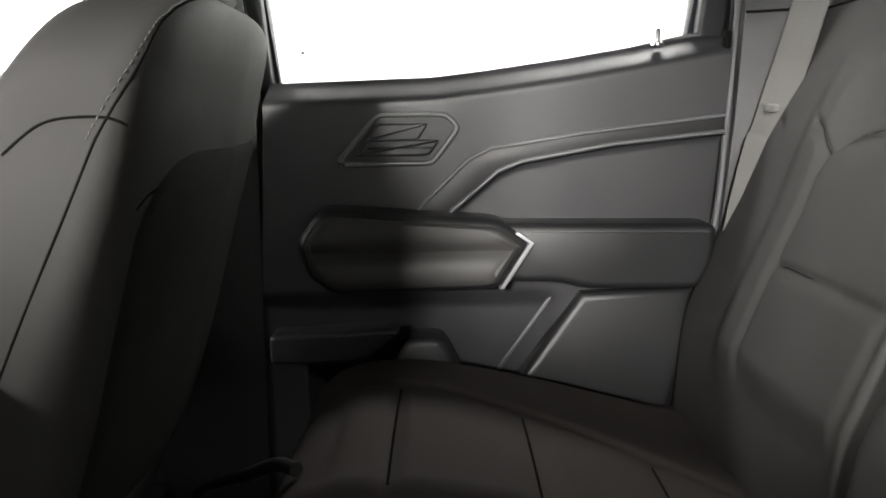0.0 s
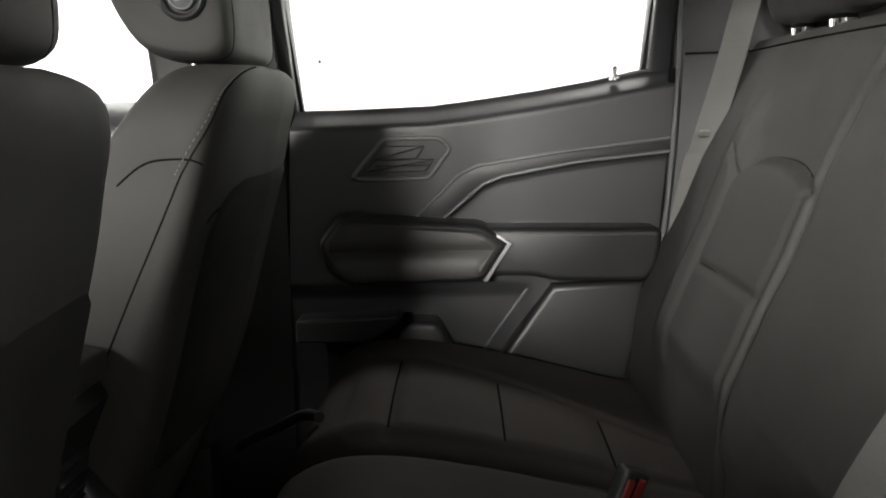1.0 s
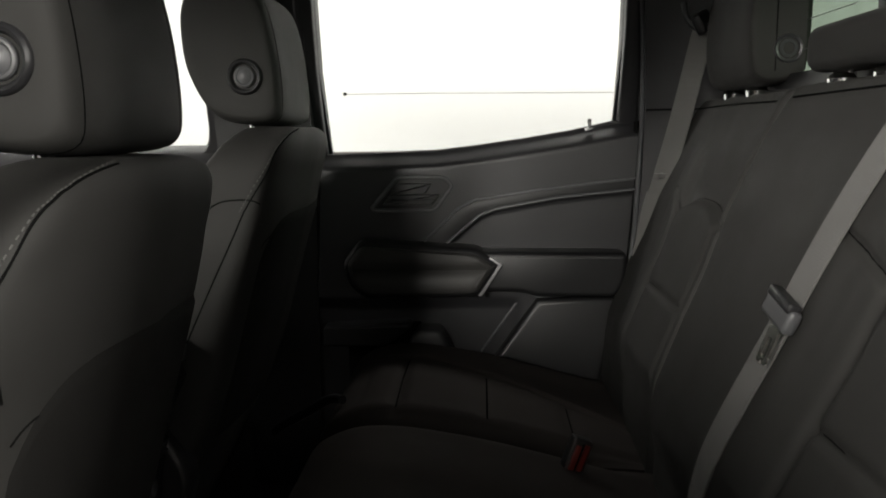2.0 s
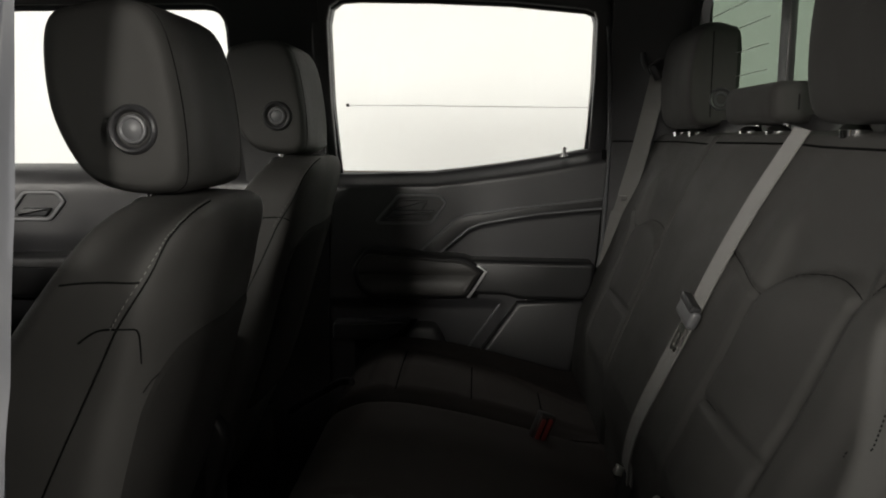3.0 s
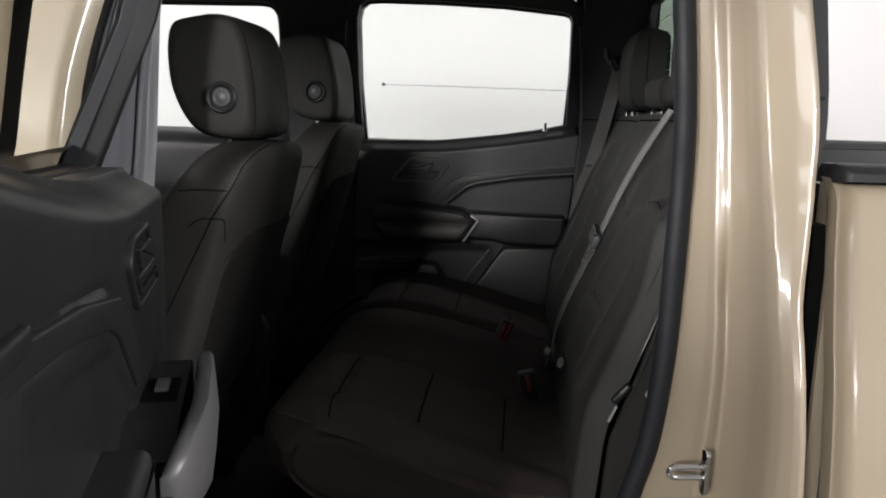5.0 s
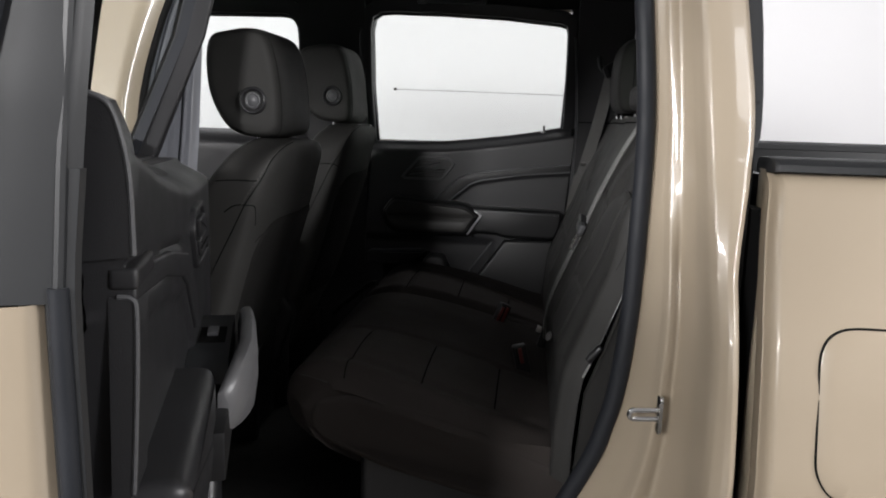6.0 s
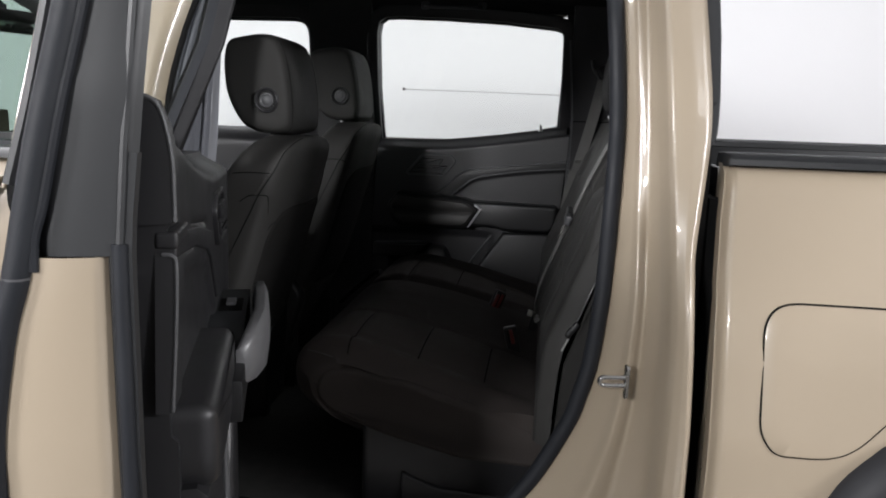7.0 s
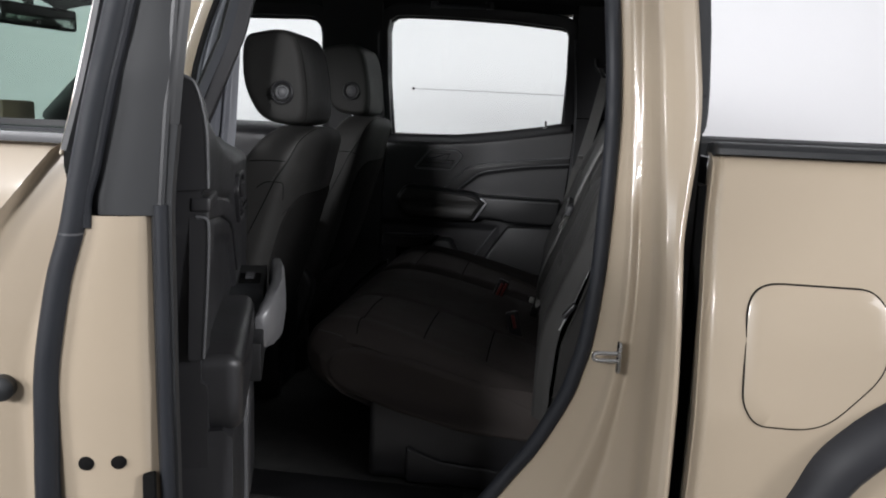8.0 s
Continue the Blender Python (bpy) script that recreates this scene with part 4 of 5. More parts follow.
        part("sash_fill", at(surface(6, 24, lambda u, v: Vector((x_shut(1.318 + 0.472 * v) - 0.012 - 0.008 * u, 0.640 + 0.070 + (between([(1.318, 0.100)] + lip, 1.318 + 0.472 * v) - 0.070) * u - 0.13 * max(0.472 * v - 0.012, 0), 1.318 + 0.472 * v)))), GLOSS_BLACK, door)
        part("inner_seal", at(tube(smooth_line([(x_shut(z) - 0.001, 0.640 + 0.020, z) for z in (0.62, 0.72, 0.85, 1.0, 1.15, 1.25, 1.325)], 50), 0.0065, 12)), RUBBER, door, "grey-black inner seal")
        for f, z in ((0.066, 1.065), (0.096, 1.065)):
            part("plug", at(lathe([(0.0, 0.004), (0.004, 0.0042), (0.0075, 0.002), (0.008, -0.004)], 16, pose(x_shut(z) + 0.004, 0.640 + f - 0.03 + 0.03, z, 0, 90, 0))), DARK_GAP, door, "round black plug")
        part("plug", at(lathe([(0.0, 0.008), (0.008, 0.007), (0.0125, 0.003), (0.013, -0.02)], 18, pose(x_shut(1.138) - 0.020, 0.640 + 0.176, 1.138, 0, 90, 0))), SATIN_BLACK, door, "round black rubber buffer")
        part("outer_skin", at(surface(30, 40, lambda u, v: Vector((-0.16 + (x_shut(0.62 + 0.772 * v) - 0.068 + 0.16) * u, w_out(0.62 + 0.772 * v) + 0.004, 0.62 + 0.772 * v)))), TAN, door, "tan painted outer skin", smooth=60)
        part("front_face", at(box(-0.15, -0.10, 0.70, 0.80, 0.62, 1.30, 0.01)), TAN, door)
        part("bottom_face", at(box(-0.12, 0.44, 0.655, 0.85, 0.60, 0.625, 0.005)), TAN, door)
        part("outer_frame", at(tilt(ring_plate(outer_loop, offset_poly(opening, 0.004), 0.0145, 0.020))), GLOSS_BLACK, door, "black outer window frame")
    door.matrix_basis = matrix @ pose(*o)
    return door


rear_door(1, Matrix.Identity(4), "rear_door", "closed rear door, dark grey plastic panel with armrest")
OPEN = pose(0.57, -0.65, 0.012) @ pose(0, 0, 0, 0, 0, -71)
rear_door(-1, OPEN, "rear_door", "wide open tan rear door with dark inner panel")


# ---- front doors ----
def front_door(side):
    def at(bm):
        for v in bm.verts:
            v.co.y = YC + side * v.co.y
        return normals(bm)

    door = thing("front_door", -0.7, YC + side * 0.80, 0.55, "closed tan front door with dark inner panel", "truck door", "front doors")
    part("trim_panel", at(surface(40, 40, lambda u, v: Vector((-1.22 + 0.98 * u, 0.650 + 0.05 * (1 - soften((1 - v) / 0.06)) + 0.012 * soften((0.75 - v) / 0.06), 0.62 + 0.772 * v)), (0, 0.03, 0))), PLASTIC, door, "dark plastic front door panel", smooth=50)
    bez = rounded([(-0.92, 1.245), (-0.79, 1.245), (-0.745, 1.297), (-0.768, 1.325), (-0.86, 1.325)], 0.012)
    part("handle_bezel", at(ring_plate(bez, offset_poly(bez, -0.010), 0.642, 0.662, 0.003)), PLASTIC_GREY, door, "raised grey handle bezel")
    part("release_lever", at(prism(rounded([(-0.88, 1.258), (-0.80, 1.258), (-0.785, 1.28), (-0.86, 1.28)], 0.006), 0.638, 0.66, 0.005)), SATIN_BLACK, door)
    part("armrest", at(prism(rounded([(-1.0, 1.16), (-0.45, 1.17), (-0.40, 1.13), (-0.45, 1.06), (-1.0, 1.05)], 0.02), 0.565, 0.66, 0.02, 4)), PLASTIC_DARK, door, "dark padded armrest")
    opening = rounded([(-1.22, 1.366), (-0.300, 1.366), (-0.288, 1.780), (-0.88, 1.780)], 0.06)
    outer = offset_poly(opening, 0.045)

    def tilt(bm):
        for v in bm.verts:
            v.co.y += w_pane(v.co.z)
        return bm

    frame_part = part("window_frame", at(tilt(ring_plate(outer, opening, -0.020, 0.030, 0.004))), PLASTIC_DARK, door, "black window frame")
    part("gasket", at(tilt(ring_plate(opening, offset_poly(opening, -0.010), 0.004, 0.02, 0.002))), RUBBER, frame_part)
    pane = part("pane", at(tilt(prism(offset_poly(opening, 0.004), 0.010, 0.014, 0))), PANE if side > 0 else PANE_GREEN, frame_part, "tinted side window pane")
    pane.visible_shadow = False
    if side < 0:
        part("outer_skin", at(surface(30, 30, lambda u, v: Vector((-1.35 + 1.10 * u, w_body(0.5 + 0.85 * v) - 0.004 * (1 - soften((1 - u) / 0.02)) + 0.004, 0.5 + 0.85 * v)), (0, -0.03, 0))), TAN, door, "tan painted outer skin", smooth=60)
        part("belt_strip", at(box(-1.30, -0.26, 0.80, 0.872, 1.352, 1.372, 0.004)), PLASTIC_GREY, door, "grey window belt strip")
        part("outer_frame", at(surface(8, 20, lambda u, v: Vector((-0.335 + 0.075 * u, w_body(1.36 + 0.40 * v) - 0.008 + 0.006 * math.sin(math.pi * u), 1.36 + 0.40 * v)), (0, -0.03, 0))), TAN, door, "tan painted window post")
        part("outer_channel", at(tube([(-0.345, w_body(z) - 0.018, z) for z in (1.36, 1.5, 1.65, 1.76)], 0.012, 8)), RUBBER, door, "black window channel")
        part("outer_top", at(tube([(x, w_body(1.755), 1.76) for x in (-0.95, -0.6, -0.26)], 0.02, 8)), TAN, door)
    return door


front_door(1)
front_door(-1)

# ---- front seats ----
def front_seat(cx, cy, cz, label, cross_seam, pocket_z):
    """Seat at its shift (cx, cz) from the driver's setting, centred on cy."""
    seat = thing("front_seat", -0.30 + cx, cy, 0.60, label, "car seat", "front seats")
    a = radians(24)

    def back_place(d, s, h):
        return Vector((-0.204 + cx + math.sin(a) * h + d * math.cos(a), cy + s, 0.850 + cz + math.cos(a) * h - d * math.sin(a) * (1 - 0.9 * soften((h - 0.30) / 0.25))))

    rings = []
    hs = [-0.12, -0.05, 0.0, 0.1, 0.2, 0.3, 0.38, 0.44, 0.48, 0.51, 0.535, 0.555, 0.57, 0.582, 0.590, 0.595]
    for h in hs:
        f = max(0.0, (h - 0.36) / 0.237)
        k = max(1 - f ** 5.5, 0.0) ** (1 / 3.4)
        kd = max(1 - f ** 5, 0.0) ** (1 / 2.4)
        hw = between([(-0.12, 0.21), (0.1, 0.236), (0.3, 0.243), (0.6, 0.236)], h) * k
        dep = between([(-0.12, 0.13), (0.2, 0.150), (0.45, 0.140), (0.6, 0.12)], h) * (0.25 + 0.75 * kd)
        ring = []
        for i in range(72):
            t = 2 * math.pi * i / 72
            c, s = math.cos(t), math.sin(t)
            sx = math.copysign(abs(c) ** 0.27, c) * hw
            if sx > 0:
                # the shoulder towards the passenger door falls away more
                sx *= 0.955 * max(1 - f ** 3.0, 0.0) ** (1 / 2.2) / max(k, 1e-3) if f < 1 else 0.955
            sd = math.copysign(abs(s) ** 0.27, s) * dep * 0.5
            belly = 0.016 * (1 - (sx / 0.246) ** 2) * (1 if sd > 0 else -0.5)
            # the rear corner away from the door is rounded off
            turn = 0.045 * soften((sx - 0.08) / 0.16) if sd > 0 else 0.0
            # the rear face stands steeper than the front one
            steep = 0.11 * min(max(0.51 - h, 0.0), 0.40) * soften((sd + 0.02) / 0.04)
            ring.append(back_place(-0.075 + sd + belly - turn + steep, sx, h))
        rings.append(ring)
    dense = []
    for i in range(72):
        dense.append(smooth_line([r[i] for r in rings], 80))
    bm = loft([[dense[i][k] for i in range(72)] for k in range(80)])
    tree = nearest_on(bm)
    back = part("backrest", bm, CLOTH, seat, "black cloth and vinyl seat back", smooth=60)

    def pocket_place(u, v):
        """A pocket that lies on the rear face below its seam."""
        sx = -0.222 + 0.444 * u
        top = pocket_z + 0.002 - 0.07 * (abs(sx) / 0.222) ** 6
        z = 0.86 + (top - 0.86) * v
        p, nor, _, _ = tree.find_nearest(Vector((0.10 + cx - (1.3 - z) * 0.3, cy + sx, z + cz)))
        edge = min(soften(min(u, 1 - u) / 0.03), soften((1 - v) / 0.02))
        return p + nor * (0.0045 * edge - 0.001)

    # the pocket's darker colour stands in for shade on the lower rear face
    part("seat_pocket", surface(40, 40, pocket_place), POCKET_SHADED, back, "map pocket on the seat back, shade put into its black cloth", smooth=60)

    def on(x, y, z):
        return Vector((x + cx, cy + y, z + cz))

    side = -0.245
    lines = [
        ([on(0.015, -0.10, 1.402), on(0.022, -0.17, 1.397), on(0.012, -0.205, 1.374), on(-0.015, -0.225, 1.323), on(-0.044, side, 1.273)], 40, True),
        ([on(-0.105, side, 1.320), on(-0.06, side, 1.324), on(-0.016, side, 1.322)], 14, False),
        ([on(-0.085, side, 1.258), on(-0.066, side, 1.271), on(-0.044, side, 1.273), on(-0.014, side, 1.268), on(-0.004, -0.24, 1.252), on(-0.010, -0.225, 1.225)], 30, False),
        ([on(-0.044, side, 1.273), on(-0.10, side, 1.16), on(-0.161, side, 1.038), on(-0.23, side, 0.90)], 30, False),
        ([on(-0.03, -0.205, pocket_z - 0.020), on(-0.03, -0.188, pocket_z - 0.006), on(-0.03, -0.15, pocket_z + 0.001), on(-0.03, -0.06, pocket_z + 0.002), on(-0.03, 0.05, pocket_z)], 30, False),
    ]
    if not cross_seam:
        lines.pop(1)
        lines[1] = ([on(-0.115, side, 1.262), on(-0.085, side, 1.285), on(-0.055, side, 1.290), on(-0.030, side, 1.288), on(-0.004, side, 1.278)], 24, False)
    for pts, n, sewn in lines:
        part("seam", tube(laid_line(tree, pts, n, -0.0004), 0.0013, 6), SEAM, back)
        if sewn:
            off = [p + Vector((-0.007, 0, 0.0)) for p in pts]
            part("stitching", stitches(tree, off, 34, 0.0007), STITCH, back)
    # recliner cover and cushion
    part("cushion", placed(box(-0.26, 0.24, -0.23, 0.23, -0.07, 0.07, 0.05, 5), pose(-0.46 + cx, cy, 0.90 + cz, 0, -4, 0)), CLOTH, seat, "black cloth seat cushion")
    part("side_shield", prism(rounded([(-0.66 + cx, 0.70), (-0.20 + cx, 0.70), (-0.14 + cx, 0.90), (-0.19 + cx, 0.98), (-0.66 + cx, 0.86)], 0.03), cy - 0.262, cy - 0.215, 0.012), PLASTIC, seat, "dark plastic seat side shield")
    for dy in (-0.19, 0.19):
        part("seat_rail", box(-0.70 + cx, -0.18 + cx, cy + dy - 0.02, cy + dy + 0.02, 0.60, 0.80, 0.006), PLASTIC_DARK, seat, "black seat rail")
    # head restraint
    cx -= 0.020
    prof = [(-0.113, 1.617), (-0.142, 1.604), (-0.150, 1.555), (-0.141, 1.488), (-0.106, 1.428), (-0.055, 1.412), (-0.008, 1.416), (0.002, 1.45), (-0.004, 1.53), (-0.022, 1.600), (-0.055, 1.622)]
    prof = smooth_line([(-0.072 + (x + 0.072) * 1.06, 0, 1.508 + (z - 1.515) * 1.06) for x, z in prof], 48, True)
    mx, mz = -0.072, 1.508
    rings = []
    for k in range(33):
        t = -1 + 2 * k / 32
        t = math.sin(t * math.pi / 2)
        q = max(1 - abs(t) ** 6.0, 0.0) ** (1 / 2.6)
        shrink = 0.80 + 0.20 * q if abs(t) < 0.999 else 0.70
        rings.append([on(mx + (p.x - mx) * shrink, t * 0.123, mz + (p.z - mz) * (shrink * 0.97 + 0.03)) for p in prof])
    bm = loft(rings)
    tree = nearest_on(bm)
    rest = part("headrest", bm, CLOTH, seat, "black cloth head restraint", smooth=60)
    for ys in (-0.100, 0.100):
        loop = [on(mx + (p.x - mx) * 1.05, ys, mz + (p.z - mz) * 1.05) for p in prof[20:47]]
        part("seam", tube(laid_line(tree, loop, 40, -0.0004), 0.0013, 6), SEAM, rest)
    part("button_ring", lathe([(0.0285, -0.012), (0.0285, 0.002), (0.0272, 0.0055), (0.0250, 0.0072), (0.0222, 0.0062), (0.0195, 0.0012), (0.0185, -0.003), (0.0, -0.003)], 40, pose(-0.048 + cx, cy - 0.122, 1.474 + cz, 90, 0, 0)), PLASTIC, rest, "round black adjuster ring")
    part("button", lathe([(0.0172, -0.002), (0.0168, 0.003), (0.0155, 0.0048), (0.0135, 0.0052), (0.0115, 0.0036), (0.008, 0.0052), (0.004, 0.0062), (0.0, 0.0065)], 40, pose(-0.048 + cx, cy - 0.122, 1.474 + cz, 90, 0, 0)), PLASTIC_GREY, rest, "round dark grey adjuster button")
    for dy in (-0.068, 0.068):
        part("post", tube([on(-0.050, dy, 1.34), on(-0.056, dy, 1.42)], 0.006, 12), CHROME, rest, "chrome headrest post")
        part("post_guide", lathe([(0.0, 0.010), (0.010, 0.010), (0.016, 0.007), (0.023, 0.0), (0.022, -0.012)], 20, pose(-0.058 + cx, cy + dy, 1.384 + cz)), SATIN_BLACK, rest, "black post guide")
    return seat


front_seat(0.0, -0.272, 0.0, "black cloth driver's seat with a round headrest button", True, 1.212)
front_seat(0.0, 0.360, 0.03, "black cloth passenger seat with a round headrest button", False, 1.234)

# ---- rear seat ----
rear_seat = thing("rear_seat", 0.4, YC, 0.70, "black cloth split rear bench seat with three headrests", "bench seat")


def cushion_top(y0, y1, pad0, pad1, taper, name):
    """A bench cushion between y0 and y1 with a quilted pad between pad0 and pad1."""
    creases = [[(x, pad0), (x, pad1 - taper * (x - 0.15))] for x in (0.157, 0.310, 0.455)]
    edges = [[(0.10, pad0 - 0.004), (0.62, pad0 - 0.004)], [(0.09, pad1 + 0.010), (0.20, pad1 + 0.004), (0.60, pad1 + 0.004 - taper * 0.45)]]

    curve = smooth_line([(0.125, 0, 0.795), (0.075, 0, 0.800), (0.034, 0, 0.835), (0.024, 0, 0.890), (0.046, 0, 0.936), (0.095, 0, 0.960), (0.15, 0, 0.965), (0.21, 0, 0.960), (0.30, 0, 0.944), (0.39, 0, 0.922), (0.48, 0, 0.897), (0.56, 0, 0.874), (0.66, 0, 0.85)], 201)

    def place(u, v):
        y = y0 + (y1 - y0) * v
        e = min(v, 1 - v) * (y1 - y0)
        # u runs from under the front edge, up and over, to the back
        k = u * 200
        p = curve[min(int(k), 199)].lerp(curve[min(int(k) + 1, 200)], k - int(k))
        x, z = p.x, p.z
        round_off = (1 - soften(e / 0.055)) ** 2
        z -= 0.045 * round_off * soften((z - 0.86) / 0.07)
        x += 0.05 * round_off * (1 - soften((x - 0.06) / 0.10))
        if x > 0.10:
            z += 0.006 * math.sin(math.pi * min(max((y - pad0) / (pad1 - pad0), 0), 1)) + 0.0
            z -= crease(x, y, creases, 0.010, 0.006) if pad0 - 0.01 < y < pad1 + 0.01 else 0
            z -= crease(x, y, edges, 0.007, 0.007)
        if y0 < -0.3:
            y += 0.10 * (1 - soften((x - 0.02) / 0.42)) * soften((-0.15 - y) / 0.40)
        return Vector((x, y, z))

    def smoothed(u, v):
        e = 0.012
        return (place(max(u - e, 0), v) + place(u, v) * 2 + place(min(u + e, 1), v)) / 4

    bm = surface(110, 64, smoothed, (0.10, 0, -0.04))
    tree = nearest_on(bm)
    ob = part(name, bm, CLOTH_PAD, rear_seat, "black cloth seat cushion with cross seams", smooth=60)
    for (x, ya), (_, yb) in creases:
        line = []
        for k in range(25):
            hit, nor, _, _ = tree.ray_cast(Vector((x, ya + 0.008 + (yb - ya - 0.016) * k / 24, 1.1)), Vector((0, 0, -1)))
            line.append(hit)
        part("seam", tube(line, 0.0016, 6), SEAM, ob)
    return ob


for y0, y1, p0, p1, taper in ((-0.610, 0.190, -0.525, -0.245, 0.10), (0.200, 0.660, 0.235, 0.515, 0.42)):
    top = cushion_top(y0, y1, p0, p1, taper, "cushion")
    for y, s in ((y0, 1), (y1, -1)):
        prof = [(0.125, 0.803), (0.090, 0.825), (0.082, 0.86), (0.10, 0.900), (0.18, 0.917), (0.30, 0.910), (0.45, 0.880), (0.62, 0.82), (0.62, 0.752), (0.43, 0.760), (0.24, 0.782)]
        side_bm = prism(rounded(prof, 0.02), y - s * 0.003, y + s * 0.06, 0.016, 5)
        if y < -0.3:
            for v in side_bm.verts:
                v.co.y += 0.10 * (1 - soften((v.co.x - 0.02) / 0.42))
        part("cushion_side", side_bm, CLOTH_PAD, top, "black cloth cushion side")
part("cushion_base", box(0.195, 0.62, -0.54, 0.62, 0.606, 0.80, 0.02, 3), PLASTIC, rear_seat, "black plastic seat pan cover")
part("base_ledge", prism(rounded([(0.285, 0.606), (0.285, 0.695), (0.305, 0.684), (0.365, 0.664), (0.60, 0.650), (0.60, 0.606)], 0.012), -0.548, -0.53, 0.006), PLASTIC, rear_seat, "moulded step of the seat pan cover")
part("piping", tube(smooth_line([(0.062, -0.500, 0.936), (0.090, -0.512, 0.936), (0.125, -0.526, 0.932)], 16), 0.0012, 8), VINYL, rear_seat, "black piping")

SIDE_EDGE = [(0.83, -0.655), (1.00, -0.652), (1.125, -0.646), (1.186, -0.630), (1.248, -0.611), (1.312, -0.592), (1.40, -0.570), (1.475, -0.552)]


def backrest(y0, y1, seat_mid, half, drift, skew, side, mid_edge, top_z):
    """A seat back between y0 and y1; seat_mid: the middle of its outer pad at the top, drift: its shift further down; mid_edge: where the centre section begins."""
    def pad_mid(z):
        return seat_mid + drift * (1.30 - z)

    def pad_roof(y):
        return top_z - skew * (y - seat_mid) - 0.030 * min(abs(y - seat_mid) / half, 1.0) ** 3

    arch = [(seat_mid + half * k, pad_roof(seat_mid + half * k)) for k in (-1, -0.85, -0.6, -0.3, 0, 0.3, 0.6, 0.85, 1)]
    low = pad_mid(1.131)
    vee = [[(low - half * 0.97, 1.131), (low, 1.133), (low + half * 0.97, 1.131)]]
    in_y, out_y = seat_mid - side * half, seat_mid + side * half
    wings = [[(in_y, pad_roof(in_y)), (in_y - side * 0.073, pad_roof(in_y) + 0.021), (in_y - side * 0.144, pad_roof(in_y) + 0.042)], [(out_y + side * 0.002, pad_roof(out_y) - 0.004), (out_y + side * 0.020, pad_roof(out_y) + 0.017), (out_y + side * 0.035, pad_roof(out_y) + 0.031), (out_y + side * 0.056, pad_roof(out_y) + 0.040)]]
    fold_y = out_y + side * 0.012

    def place(u, v):
        h = v
        z = between([(0, 0.83), (0.03, 0.905), (0.90, 1.445), (0.95, 1.467), (1.0, 1.472)], h)
        x = between([(0, 0.562), (0.165, 0.570), (0.231, 0.577), (0.391, 0.615), (0.495, 0.642), (0.647, 0.674), (0.748, 0.702), (0.90, 0.742), (0.95, 0.757), (1, 0.790)], h)
        ya = between(SIDE_EDGE, z) if side < 0 else y0
        y = ya + (y1 - ya) * u
        e = min(u, 1 - u) * (y1 - ya)
        out = 0.0
        # the cheeks beside the pad stand forward, the pad swells under its arched top
        q = abs(y - pad_mid(z))
        cheek = soften((q - half * 0.95) / 0.03) * (1 - soften((q - half - 0.05) / 0.05))
        body = soften((z - 0.95) / 0.08) * (1 - soften((z - 1.34) / 0.06))
        out += 0.010 * cheek * body
        if q < half + 0.012:
            roof = pad_roof(y - drift * (1.30 - z))
            pad = soften((roof - z) / 0.009) * soften((half + 0.008 - q) / 0.016)
            swell = 0.006 * soften((roof - z) / 0.05) * math.cos(min(q / half, 1) * 1.4)
            out += (0.008 + swell) * pad * soften((z - 0.98) / 0.05)
            out -= 0.008 * soften((z - roof) / 0.006) * (1 - soften((z - roof - 0.01) / 0.10)) * soften((half + 0.012 - q) / 0.03)
        # above the pad the outer bolster turns away along a fold
        if side < 0 and y < fold_y:
            out -= 0.30 * (fold_y - y) * soften((z - 1.30) / 0.03)
        out -= crease(y, z, vee, 0.006, 0.006) + crease(y, z, wings, 0.007, 0.006)
        if mid_edge is not None:
            m = soften((y - mid_edge) / 0.09)
            out = out * (1 - m) + 0.014 * m * soften((z - 0.92) / 0.06) * (1 - 0.6 * soften((z - 1.38) / 0.08)) - crease(y, z, wings[:1], 0.006, 0.006) * m
        out -= 0.026 * (1 - soften(e / 0.022)) ** 2
        return Vector((x - out * 0.95, y, z + out * 0.31))

    bm = surface(150, 130, place, (0.008, 0, -0.004))
    tree = nearest_on(bm)
    back = part("backrest", bm, CLOTH, rear_seat, "black cloth seat back with a padded insert", smooth=60)
    for line in vee + wings:
        part("seam", tube(laid_line(tree, [(0.60 + 0.28 * (z - 1.0), y, z) for y, z in line], 40, -0.0002), 0.0010, 6), SEAM, back)
    part("seam", tube(laid_line(tree, [(0.685, y, z + 0.003) for y, z in arch], 40, -0.0003), 0.0010, 6), SEAM, back)
    part("top_seam", tube(laid_line(tree, [(0.74, (y0 if side > 0 else -0.56) + 0.03, 1.455), (0.74, (y0 + y1) / 2, 1.458), (0.74, y1 - 0.03, 1.455)], 40, 0.0), 0.0018, 6), SEAM, back)
    heights = (1.03, 1.094, 1.14, 1.195, 1.248, 1.32, 1.40)
    if side < 0:
        gap = (0.085, 0.070, 0.052, 0.026, 0.012, 0.008, 0.008)
        edge = [(0.60 + 0.31 * (z - 1.0), between(SIDE_EDGE, z) + g, z) for z, g in zip(heights, gap)]
        rim = [(0.62 + 0.31 * (z - 1.0), between(SIDE_EDGE, z) + 0.002, z) for z in heights]
        part("piping", tube(laid_line(tree, rim, 60, 0.0006), 0.0011, 6), PLASTIC_GREY, back, "light piping on the outer edge")
        part("tab", tube(laid_line(tree, [(0.69, -0.566, 1.319), (0.69, -0.576, 1.3185), (0.70, -0.588, 1.3165)], 12, 0.0), 0.0055, 8, 0.3), VINYL, back, "small grey webbing tab")
    else:
        edge = [(0.60 + 0.31 * (z - 1.0), y1 - 0.035, z) for z in heights]
    part("stitching", stitches(tree, edge, 70, 0.0008), SEAM, back)
    return back, tree


